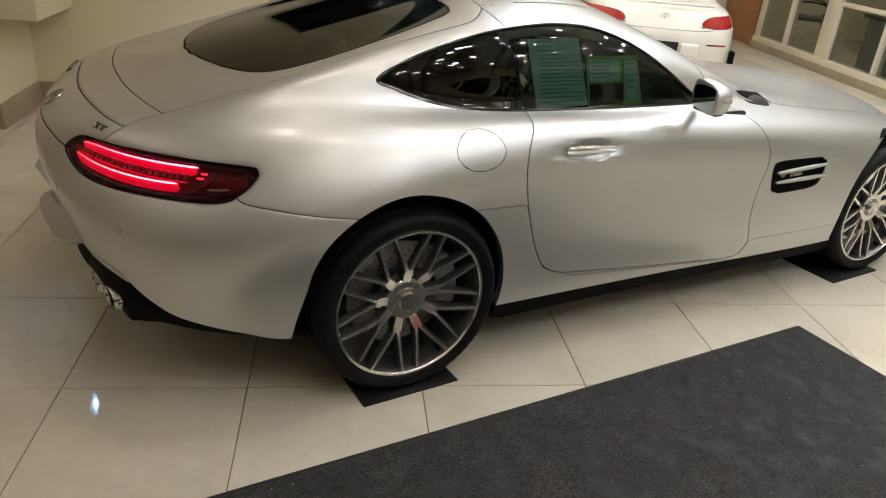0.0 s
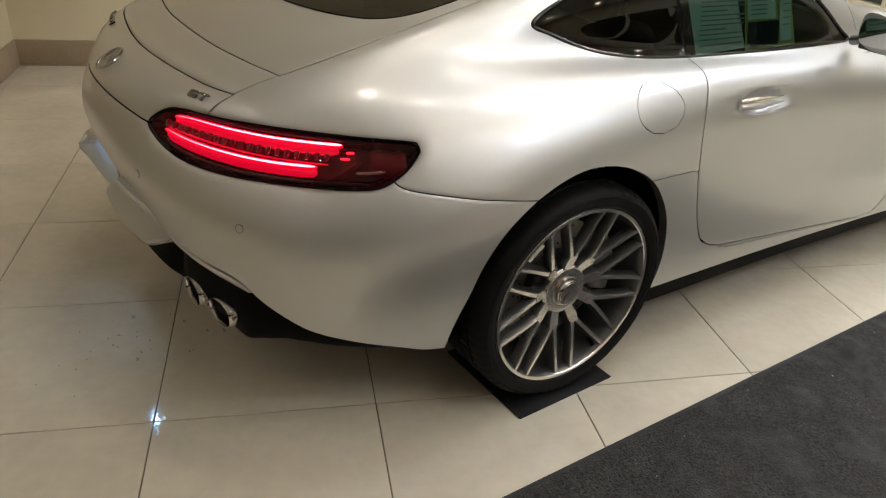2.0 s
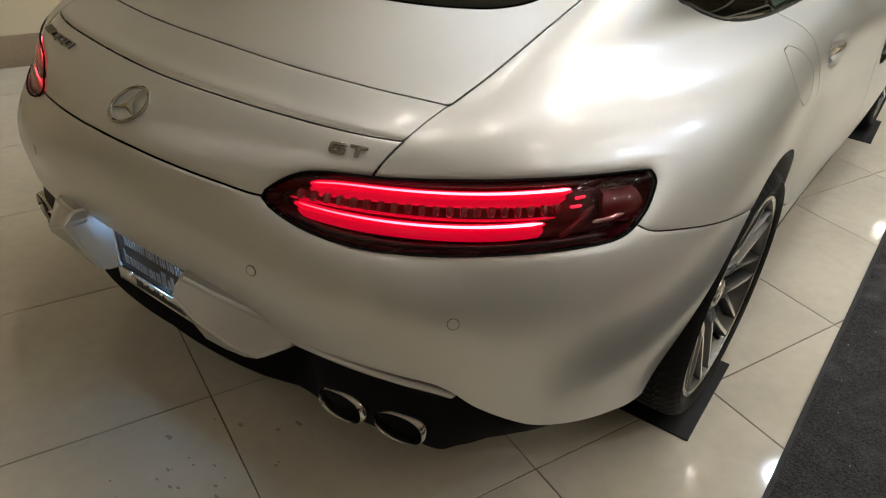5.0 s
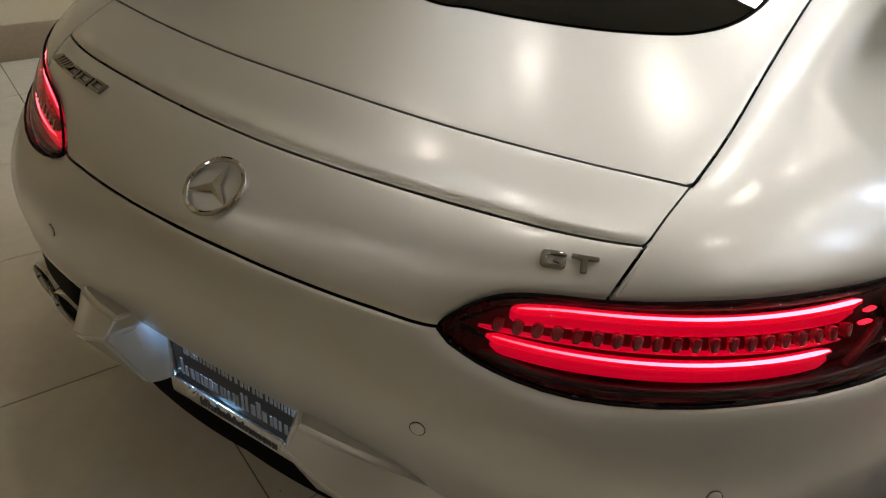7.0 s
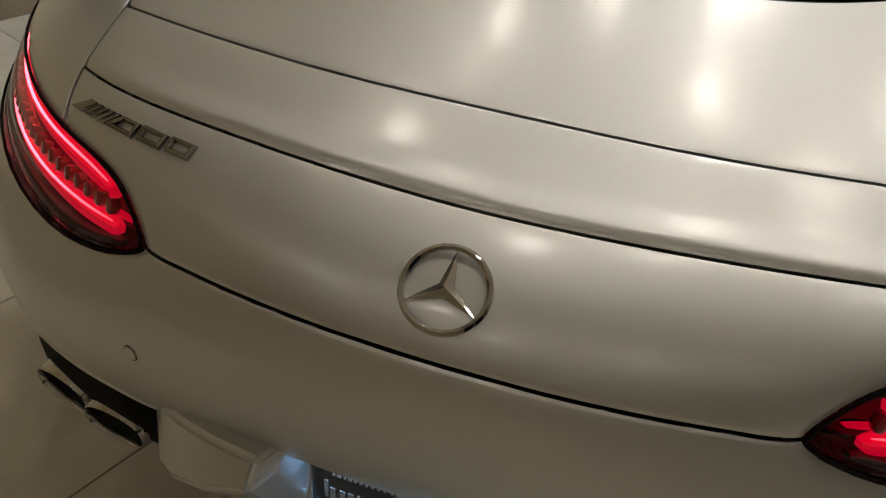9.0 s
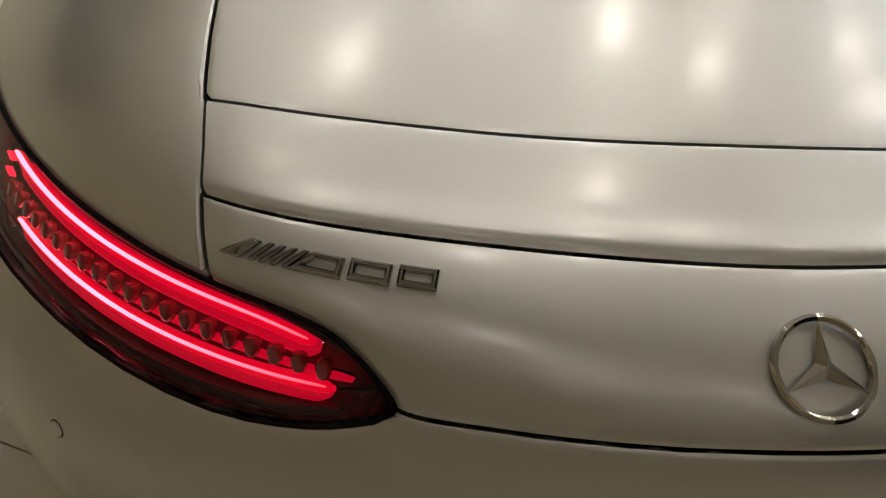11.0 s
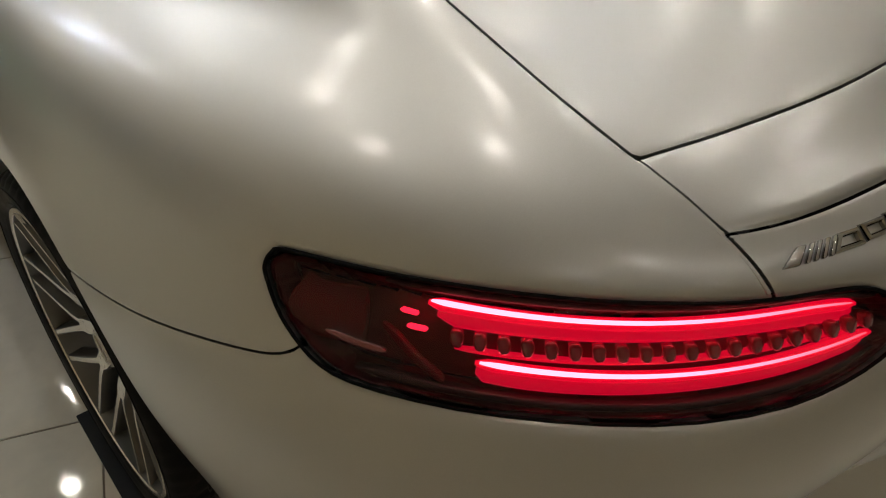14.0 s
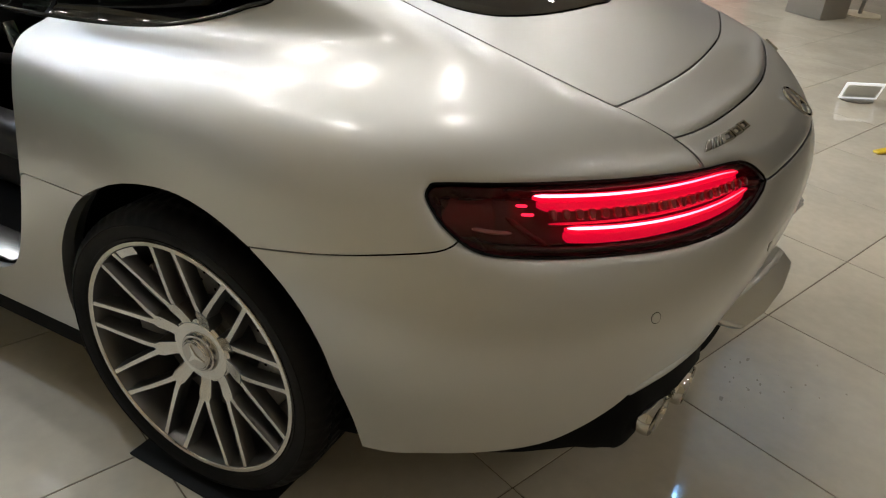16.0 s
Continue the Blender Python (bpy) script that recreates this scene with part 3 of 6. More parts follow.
HATCH = np.concatenate([spline(pairs("-.2,-.711 0,-.72 .2,-.711 .402,-.681 .537,-.653"), False), spline(pairs(".539,-.64 .546,-.54 .548,-.381 .552,-.205 .562,0 .56,.2 .53,.42 .42,.53"), False), np.array(pairs("0,.54 -.3,.54"))])
SPOILER = np.array(pairs("-.3,.889 .33,.890 .524,.890 .529,.909 .5385,.933 .545,.96 .545,1.05 -.3,1.05"))
TRUNK = np.concatenate([spline(pairs("-.2,.795 0,.803 .128,.799 .26,.791 .349,.786 .44,.80 .50,.825"), False), np.array(pairs(".512,.843 .518,.868 .524,.890 -.2,.889"))])
BUMPER = np.concatenate([spline(pairs("-.1,.803 .10,.80 .297,.785 .5,.77 .75,.775 .855,.773 .868,.763 .878,.7535 .895,.7455 .92,.740 .97,.7315 1.05,.717 1.12,.706 1.22,.69 1.30,.68"), False), np.array(pairs("1.3,0 -.1,0"))])
UNDERCUT = np.concatenate([spline(pairs("1.30,.258 1.12,.266 .97,.282 .887,.316 .80,.349 .727,.376 .69,.398 .63,.441 .575,.488 .49,.500 .40,.503 .35,.501 .315,.505 .285,.538 .25,.556 .15,.564 0,.566"), False), np.array(pairs("-.1,.566 -.1,0 1.3,0"))])
SILL = np.array(pairs(".2,.665 .46,.650 .50,.545 .7,.32 1.65,.24 1.70,.335 2.4,.33 2.4,0 .2,0"))
WINDSCREEN = spline(pairs("0,2.02 .25,1.99 .42,1.90 .55,1.76 .575,1.68 .54,1.50 .49,1.36 .40,1.30 .2,1.27 0,1.26 -.2,1.27 -.5,1.36 -.6,1.7 -.3,1.98"))
HOOD = np.concatenate([spline(pairs("-.2,2.06 0,2.06 .3,2.03 .52,1.93 .66,1.85 .72,2.05 .70,2.5 .62,2.95 .4,3.22 0,3.32"), False), np.array(pairs("-.3,3.2"))])
ARCH_REAR = np.concatenate([spline(pairs("-.40,.20 -.378,.27 -.362,.35 -.34,.446 -.318,.545 -.267,.63 -.175,.70 -.064,.742 .04,.746 .155,.715 .27,.643 .36,.525 .40,.40 .405,.30 .385,.20"), False), np.array(pairs(".38,0 -.42,0"))])
ARCH_FRONT = [(2.650 + 0.368 * math.cos(a), 0.350 + 0.366 * math.sin(a)) for a in np.linspace(-0.4, math.pi + 0.4, 40)]
VENT = spline(pairs("1.755,.56 1.745,.655 1.775,.682 1.90,.684 2.06,.680 2.09,.665 2.075,.60 2.04,.553 1.90,.540 1.78,.540"), True, 6)


# ---- the silver coupe ----
car = empty("car", "matt silver sports coupe, red tail lights on, one door open", "car")
shell = Shell(BODY, np.concatenate([np.linspace(0, 5, 110, endpoint=False), np.linspace(5, 10, 60)]),
              np.concatenate([np.linspace(0, 3.4, 40, endpoint=False), np.linspace(3.4, 7.3, 110, endpoint=False), np.linspace(7.3, 10, 36)]))
flank = lambda p: p[:, 0] > 0.4
behind = lambda p: p[:, 1] < 0.1
GAP = 0.0021
rest = shell.f
for line, view, only in ((ARCH_REAR, side, flank), (ARCH_FRONT, side, flank), (UNDERCUT, wrap, lambda p: p[:, 1] < -0.2)):
    _, rest = shell.cut(rest, inside_line(line, view, only), 0)
    rest = sum(shell.cut(rest, inside_line(line, view, only), 0.012), [])
f_light = inside_line(LIGHT, wrap, behind)
f_spoiler = inside_line(SPOILER, back, lambda p: p[:, 1] < -0.55)
f_cup = inside_line([(0.74 + 0.122 * math.cos(a), 0.815 + 0.040 * math.sin(a)) for a in np.linspace(0, 2 * math.pi, 40, endpoint=False)], side, flank)
f_vent = inside_line(VENT, side, flank)
LINES_CUT = {}
panels, strips, glass_strip = {}, [], []
for name, field, gap in (
        ("tail_light", f_light, 0.0018),
        ("fuel_flap", inside_line(FLAP, side, flank), 0.0011),
        ("side_window", inside_line(WINDOW, side, flank), 0.006),
        ("rear_window", inside_line(REAR_GLASS, top, lambda p: p[:, 2] > 0.9), 0.004),
        ("side_vent", f_vent, 0.001),
        ("door", inside_line(DOOR, side, flank), GAP),
        ("hatch", inside_line(HATCH, top, lambda p: p[:, 2] > 0.88), GAP),
        ("spoiler", f_spoiler, 0.0014),
        ("trunk_lid", inside_line(TRUNK, back, lambda p: p[:, 1] < -0.6), GAP),
        ("rear_bumper", inside_line(BUMPER, wrap, lambda p: p[:, 1] < -0.05), 0.0013),
        ("windscreen", inside_line(WINDSCREEN, top, lambda p: p[:, 2] > 0.85), 0.004),
        ("hood", inside_line(HOOD, top, lambda p: p[:, 2] > 0.5), GAP),
        ("sill", inside_line(SILL, side, flank), 0.0012)):
    panels[name], strip, rest = shell.take(rest, field, gap)
    if name == "fuel_flap":
        flap_strip = strip
    elif name in ("rear_window", "windscreen", "side_window"):
        glass_strip += strip
    else:
        strips += strip
    LINES_CUT[name] = field
# the quarter window and the door window part at a slanted pillar line
f_post = lambda p, n: (p[:, 1] - (0.545 - 0.26 * (p[:, 2] - 0.93))) * 0.97
quarter, post_strip = shell.cut(panels["side_window"], f_post, -0.006)
post_strip, door_window = shell.cut(post_strip, f_post, 0.006)
# the front wings part from the rear quarters and the roof
f_wing = lambda p, n: 1.45 - p[:, 1] + np.maximum(p[:, 2] - 0.87, 0) * 4
front_wing, rest = shell.cut(rest, f_wing, 0)
rocker, panels["sill"] = shell.cut(panels["sill"], lambda p, n: p[:, 2] - (0.247 - 0.008 * (p[:, 1] - 0.5)), 0)
panels["door"] = sum(shell.cut(panels["door"], f_cup, 0), [])
# rolled edges, the spoiler's raised lip and the cup behind the handle
for name in ("door", "trunk_lid", "hatch", "rear_bumper", "hood"):
    shell.sink(LINES_CUT[name], 0.0018, 0.0034)
shell.sink(f_light, 0.0062, 0.0085)
p, n = np.array(shell.p), np.array(shell.n)
d = f_cup(p, n)
sunk = 0.030 * np.clip(-d / 0.022, 0, 1) ** 0.6
d = f_vent(p, n)
sunk += 0.018 * np.clip(-d / 0.010, 0, 1)
d = f_spoiler(p, n)
height = np.clip((p[:, 2] - 0.8895) / 0.024, 0, 1)
rise = np.clip(height / 0.20, 0, 1)
lip = np.where(d < 0.0005, 0.0040 * np.exp(-np.maximum(height - 0.20, 0) ** 2 / 0.10) * rise * rise * (3 - 2 * rise) * np.clip((0.525 - p[:, 0]) / 0.08, 0, 1) ** 0.7, 0)
shell.p = [tuple(q) for q in p - n * sunk[:, None] + lip[:, None] * (0.6 * n + np.array([0, -0.6, 0.35]))]
shell.normals(sum(panels.values(), []) + rocker + rest + front_wing + strips + glass_strip + flap_strip)

for s in (1, -1):
    if s > 0:
        smooth_part("fuel_flap", shell_mesh(shell, panels["fuel_flap"], (s,)), PAINT, car)
        quarter_faces = rest
    else:
        quarter_faces = rest + panels["fuel_flap"] + flap_strip
    smooth_part("quarter_window", shell_mesh(shell, quarter, (s,), 0.004, -0.002), DARK_TINT, car, "dark tinted quarter window")
    smooth_part("sill", shell_mesh(shell, panels["sill"], (s,), 0.03), PAINT, car)
    smooth_part("rocker", shell_mesh(shell, rocker, (s,), 0.01, -0.002), BLACK, car, "black side skirt edge")
    smooth_part("front_wing", shell_mesh(shell, front_wing, (s,), 0.02), PAINT, car)
    smooth_part("rear_quarter", shell_mesh(shell, quarter_faces, (s,), 0.03), PAINT, car)
for name, mat, depth, label in (("rear_window", DARK_TINT, 0.004, "dark tinted rear window"), ("spoiler", PAINT, 0.024, ""), ("trunk_lid", PAINT, 0.024, ""), ("hatch", PAINT, 0.024, ""),
                                ("rear_bumper", PAINT, 0.035, ""), ("windscreen", DARK_TINT, 0.004, "dark windscreen"), ("hood", PAINT, 0.01, "")):
    smooth_part(name, shell_mesh(shell, panels[name], (1, -1), depth), mat, car, label)
# black strips put the shade of the painted panel gaps into colour
smooth_part("seal", shell_mesh(shell, strips, (1, -1), 0, -0.022), SEAL_AND_SHADE, car, "black strips standing for shade in the panel gaps")
smooth_part("seal", shell_mesh(shell, glass_strip, (1, -1), 0, -0.005), SEAL_AND_SHADE, car, "black rubber seals round the glass")
smooth_part("seal", shell_mesh(shell, flap_strip, (1,), 0, -0.004), SEAL_AND_SHADE, car, "dark gap round the fuel flap")
smooth_part("pillar_trim", shell_mesh(shell, post_strip, (1,), 0.006), BLACK, car, "black pillar trim")
smooth_part("pillar_trim", shell_mesh(shell, post_strip, (-1,), 0.006), BLACK, car, "black pillar trim")
def mirrored(bm, s):
    if s < 0:
        bmesh.ops.transform(bm, matrix=Matrix.Diagonal((-1, 1, 1, 1)), verts=bm.verts)
        bmesh.ops.reverse_faces(bm, faces=bm.faces)
    return bm


# the doors: the right one shut, the left one swung open on its front hinge
HINGE = Vector((-0.90, 1.64, 0))
swing = Matrix.Translation(HINGE) @ Matrix.Rotation(radians(-62), 4, "Z") @ Matrix.Translation(-HINGE)
for s, m in ((1, Matrix()), (-1, swing)):
    ob = smooth_part("door", shell_mesh(shell, panels["door"], (s,), 0.05), PAINT, car, "" if s > 0 else "silver door swung open")
    ob.matrix_basis = m
    smooth_part("window", shell_mesh(shell, door_window, (s,), 0.004, -0.002), TINT, ob, "green tinted door window")
    for name, z0, rise, r, lift, mat, label in (("handle", 0.823, 0.004, 0.0085, 0.016, CHROME, "chrome door handle"), ("grip", 0.807, 0.005, 0.0105, 0.010, PAINT, "")):
        bars = []
        for y in np.linspace(0.628, 0.856, 16):
            q, w = BODY.find(side, y, z0 - 0.03 * (y - 0.74), (4, 8), (3, 7))
            bars.append(q + w * (lift * math.sin(math.pi * (y - 0.628) / 0.228) - 0.004))
        bm = tube(bars, r, 10, taper=[(0.7 + 0.25 * i if i < 3 else 1.30 - 0.085 * (i - 3)) for i in range(16)])
        bmesh.ops.transform(bm, matrix=Matrix.Diagonal((s, 1, 1, 1)), verts=bm.verts)
        bmesh.ops.recalc_face_normals(bm, faces=bm.faces)
        part(name, smooth(bm, 50), mat, ob, label)

# air outlets on the hood, and the trim line round the side windows
for s in (1, -1):
    grid = [[BODY.find(top, x0 + (x1 - x0) * k, y0 + (y1 - y0) * k, (6, 10), (5.5, 9.5)) for k in np.linspace(0, 1, 8)] for x0, y0, x1, y1 in [tuple((1 - f) * a + f * b for a, b in zip((0.695, 1.680, 0.622, 1.925), (0.722, 1.775, 0.700, 1.930))) for f in np.linspace(0, 1, 5)]]
    bm = bmesh.new()
    vs = [[bm.verts.new(q + n * 0.0012) for q, n in row] for row in grid]
    for a, b in zip(vs, vs[1:]):
        for i in range(7):
            bm.faces.new((a[i], a[i + 1], b[i + 1], b[i]))
    bmesh.ops.recalc_face_normals(bm, faces=bm.faces)
    louvre = part("hood_louvre", mirrored(smooth(bm), s), BLACK, car, "black hood air outlet")
    rim = [q + n * 0.001 for q, n in grid[0]] + [row[-1][0] + row[-1][1] * 0.001 for row in grid[1:-1]] + [q + n * 0.001 for q, n in grid[-1][::-1]] + [row[0][0] + row[0][1] * 0.001 for row in grid[-2:0:-1]]
    part("rim", mirrored(tube(rim, 0.005, 6, closed=True), s), PAINT, louvre)
    line = [BODY.find(side, y, z, (3, 9), (5, 9.6)) for y, z in WINDOW[::3]]
    part("window_trim", mirrored(tube([q + n * 0.0005 for q, n in line], 0.0042, 6, closed=True), s), GLOSS_TRIM, car, "gloss black window surround")

# the fenders' rolled edges along the hatch and the trunk lid
for s in (1, -1):
    edge = [BODY.find(back, x + 0.0056, z, (0, 4), (4, 8)) for x, z in pairs(".513,.850 .518,.868 .524,.890 .529,.909 .5375,.930")]
    edge += [BODY.find(top, x + 0.0056, y, (0, 6), (5, 9)) for x, y in pairs(".5415,-.62 .5455,-.54 .547,-.46 .548,-.381 .550,-.29 .552,-.205 .557,-.10 .562,0 .562,.1 .56,.2")]
    line = spline([tuple(q - n * 0.0026) for q, n in edge], False, 5)
    part("rolled_edge", mirrored(tube([tuple(q) for q in line], 0.0027, 8), s), PAINT, car)

# side vents with their two fins and the engine's name
for s in (1, -1):
    vent = smooth_part("side_vent", shell_mesh(shell, panels["side_vent"], (s,), 0.0), BLACK, car, "black side vent behind the front wheel")
    for z0, z1 in ((0.632, 0.648), (0.588, 0.598)):
        run = []
        for y in np.linspace(1.775, 2.09, 9):
            q, w = BODY.find(side, y, z0 + (z1 - z0) * (y - 1.775) / 0.315, (6, 9), (2, 6))
            run.append((q + w * 0.004))
        bm = tube(run, 0.010, 8, taper=[0.6, 0.8, 1, 1, 1, 1, 1, 0.8, 0.5])
        bmesh.ops.transform(bm, matrix=Matrix.Diagonal((s, 1, 1, 1)), verts=bm.verts)
        bmesh.ops.recalc_face_normals(bm, faces=bm.faces)
        part("fin", bm, PAINT, vent, "silver vent fin")
    if s > 0:
        for word, size, y in (("V8", 0.034, 1.80), ("BITURBO", 0.020, 1.862)):
            q, w = BODY.find(side, y, 0.606, (6, 9), (2, 6))
            text = bpy.data.curves.new("lettering", "FONT")
            text.body, text.size, text.extrude = word, size, 0.001
            ob = new("lettering", text)
            ob.data.materials.append(CHROME_DULL)
            ob.parent, ob.matrix_basis = vent, Matrix.Translation(q - w * 0.006) @ pose(0, 0, 0, 90, 0, 90)


# ---- tail lights ----
def tail_point(w, z, depth):
    q, n = BODY.find(wrap, w, z, (0, 5), (2.5, 7))
    return q + n * depth, n


def bar(line, width, depth, thick, steps=40, taper=0.0):
    """A rounded bar that follows the tail at a depth behind its skin."""
    bm = bmesh.new()
    pts = spline(line, False, max(4, steps // (len(line) - 1)))
    at = [tail_point(w, z, depth) for w, z in pts]
    rings = []
    for i, (q, n) in enumerate(at):
        t = (at[min(i + 1, len(at) - 1)][0] - at[max(i - 1, 0)][0]).normalized()
        up = n.cross(t).normalized()
        k = min(1.0, 0.35 + min(i, len(at) - 1 - i) / 3) * (1 - taper * (1 - i / (len(at) - 1)))
        r = 0.22 * width
        rings.append([bm.verts.new(q + up * a * k + n * b) for a, b in ((-width / 2, -thick), (-width / 2, -r), (-width / 2 + r, 0), (width / 2 - r, 0), (width / 2, -r), (width / 2, -thick))])
    for a, b in zip(rings, rings[1:]):
        for k in range(6):
            bm.faces.new((a[k], a[(k + 1) % 6], b[(k + 1) % 6], b[k]))
    bm.faces.new(rings[0])
    bm.faces.new(rings[-1])
    bmesh.ops.recalc_face_normals(bm, faces=bm.faces)
    return smooth(bm, 50)


prisms = [tail_point(w, 0.8035, -0.016) for w in np.linspace(0.355, 0.732, 20)]
for s in (1, -1):
    lens = smooth_part("tail_light", shell_mesh(shell, panels["tail_light"], (s,), 0.006, -0.003), LENS, car, "smoked red tail light, lit")
    lens.visible_shadow = False
    smooth_part("housing", shell_mesh(shell, panels["tail_light"], (s,), -0.034, -0.040), HOUSING, lens, "dark lamp housing")
    rim_line = np.concatenate([LIGHT, LIGHT[:1]])[::4]
    for name, line, width, depth, thick, mat, label in (
            ("light_guide", pairs(".372,.823 .42,.8285 .50,.8300 .60,.8300 .70,.8300 .757,.8300"), 0.0058, -0.0085, 0.0035, LED, "glowing red light guide"),
            ("light_guide", pairs(".352,.787 .40,.7825 .47,.7795 .56,.7785 .64,.7795 .712,.782"), 0.0058, -0.0085, 0.0035, LED, "glowing red light guide"),
            ("guide_glow", pairs(".366,.8205 .42,.8262 .50,.8278 .60,.8278 .70,.8278 .760,.8278"), 0.0140, -0.0105, 0.004, LED_HALO, "red glow round the light guide"),
            ("guide_glow", pairs(".345,.7855 .40,.7808 .47,.7778 .56,.7768 .64,.7778 .716,.7805"), 0.0135, -0.0105, 0.004, LED_HALO, "red glow round the light guide"),
            ("lit_band", pairs(".365,.812 .45,.8180 .60,.8190 .752,.8185"), 0.024, -0.017, 0.010, LED_BAND, "red lit strip"),
            ("lit_band", pairs(".350,.777 .43,.7685 .56,.7655 .66,.767 .715,.771"), 0.024, -0.017, 0.010, LED_BAND, "red lit strip"),
            ("fin", pairs(".335,.793 .45,.7895 .60,.788 .735,.789"), 0.004, -0.018, 0.010, LED_BAND, "thin red lit fin"),
            ("bezel", pairs(".34,.822 .41,.8375 .50,.8415 .60,.8425 .70,.8415 .80,.838"), 0.008, -0.012, 0.014, SATIN, "black upper bezel"),
            ("bezel", pairs(".34,.768 .40,.752 .50,.7455 .62,.747 .72,.750 .82,.754"), 0.009, -0.012, 0.014, SATIN, "black lower bezel"),
            ("reflector", pairs(".815,.800 .84,.797 .865,.795 .89,.800"), 0.060, -0.016, 0.010, LENS_DARK, "dark red side reflector"),
            # pale bar put in for a reflection on the side reflector
            ("reflector_edge", pairs(".793,.776 .82,.777 .85,.781"), 0.008, -0.010, 0.006, PLATE_BAND, "pale reflection on the side reflector, put in as a bar"),
            ("strut", pairs(".742,.757 .765,.772 .80,.800"), 0.010, -0.014, 0.010, LENS_DARK, "slanted dark red strut"),
            ("led_chip", pairs(".768,.8155 .784,.8165"), 0.0045, -0.012, 0.006, LED_SPOT, "small glowing red lamp"),
            ("led_chip", pairs(".759,.8030 .777,.8032"), 0.0045, -0.012, 0.006, LED_SPOT, "small glowing red lamp")):
        part(name, mirrored(bar(line, width, depth, thick, 36 if len(line) > 3 else 12, 0.65 if name == "light_guide" else 0.0), s), mat, lens, label)
    for q, n in prisms:
        up = Vector((0, 0, 1))
        sideways = up.cross(n).normalized()
        m = Matrix.Translation(q) @ Matrix((sideways, n.cross(sideways), n)).transposed().to_4x4()
        bm = slab([(-0.0058, -0.0090), (-0.0010, -0.0118), (0.0046, -0.0098), (0.0078, -0.0020), (0.0082, 0.0070), (-0.0030, 0.0085), (-0.0074, 0.0010)], 0.013, 0.0034, m)
        part("prism", mirrored(bm, s), PRISM, lens, "clear red prism block")
    ring = [tail_point(w, z, -0.0015)[0] for w, z in rim_line]
    part("seal", mirrored(tube(ring[:-1], 0.0022, 6, closed=True), s), SEAL_AND_SHADE, lens, "black rubber rim of the lens")


# ---- emblems ----
def hollow(outline, stroke, depth, m):
    """A raised frame along a convex outline, its inner and outer edges bevelled."""
    bm = bmesh.new()
    pts = [Vector((x, y, 0)) for x, y in outline]
    n = len(pts)

    def ring(inset, z):
        out = []
        for i, p in enumerate(pts):
            a, b = (p - pts[i - 1]).normalized(), (pts[(i + 1) % n] - p).normalized()
            na, nb = Vector((-a.y, a.x, 0)), Vector((-b.y, b.x, 0))
            q = p + (na + nb) * (inset / (1 + na.dot(nb)))
            out.append(bm.verts.new((q.x, q.y, z)))
        return out

    rings = [ring(0, 0), ring(0.0006, depth * 0.7), ring(0.0022, depth), ring(stroke - 0.0018, depth), ring(stroke - 0.0004, depth * 0.7), ring(stroke, 0)]
    for a, b in zip(rings, rings[1:]):
        for i in range(n):
            bm.faces.new((a[i], a[(i + 1) % n], b[(i + 1) % n], b[i]))
    bmesh.ops.recalc_face_normals(bm, faces=bm.faces)
    bmesh.ops.transform(bm, matrix=m, verts=bm.verts)
    return smooth(bm, 20)


def on_tail(x, z, lift=0.0, turn=0.0):
    """A pose on the trunk lid: x to the right as seen from behind, y up, z outwards."""
    q, n = BODY.find(back, abs(x), z, (0, 3), (3, 6.6))
    if x < 0:
        q, n = Vector((-q.x, q.y, q.z)), Vector((-n.x, n.y, n.z))
    across = Vector((0, 0, 1)).cross(n).normalized()
    return Matrix.Translation(q + n * lift) @ Matrix((across, n.cross(across), n)).transposed().to_4x4() @ pose(0, 0, 0, 0, 0, turn)


m = on_tail(0, 0.853, 0.003)
emblem = part("emblem", tube([m @ Vector((0.042 * math.cos(a), 0.042 * math.sin(a), 0)) for a in np.linspace(0, 2 * math.pi, 44, endpoint=False)], 0.0036, 6, closed=True), POLISHED, car, "round chrome emblem with three blades")
emblem.data.polygons.foreach_set("use_smooth", [False] * len(emblem.data.polygons))     # flat facets imitate the broken reflections on the ring
for k in range(3):
    bm = bmesh.new()
    tip, base = Vector((0, 0.041, 0.001)), 0.0085
    vs = [bm.verts.new(v) for v in (tip, Vector((base * 0.87, base * 0.5, 0)), Vector((0, 0, 0.0065)), Vector((-base * 0.87, base * 0.5, 0)), Vector((0, 0, 0)))]
    for f in ((0, 2, 1), (0, 3, 2), (0, 1, 4), (0, 4, 3), (1, 2, 4), (2, 3, 4)):
        bm.faces.new([vs[i] for i in f])
    bmesh.ops.recalc_face_normals(bm, faces=bm.faces)
    bmesh.ops.transform(bm, matrix=m @ pose(0, 0, 0, 0, 0, 120 * k), verts=bm.verts)
    part("blade", bm, POLISHED, emblem)
m = on_tail(0.4570, 0.8715, 0.0) @ Matrix.Diagonal((1.04, 1.02, 1, 1))
letters = (("letter_g", pairs("0,.004 .004,0 .026,0 .029,.003 .029,.012 .014,.012 .014,.008 .021,.008 .021,.006 .008,.006 .008,.016 .029,.016 .029,.019 .026,.022 .004,.022 0,.018"), -0.0325),
           ("letter_t", pairs(".011,0 .019,0 .019,.016 .031,.016 .031,.022 0,.022 0,.016 .011,.016"), 0.0015))
for name, outline, x in letters:
    part(name, slab(outline, 0.0065, 0.0020, m @ pose(x, -0.011, 0, 0, 0, 0)), BADGE, car, "chrome model letter, darkened for what it mirrors")
lean = lambda x: on_tail(x, 0.8715 + 0.0035 * (x + 0.489) / 0.18, 0.0005)
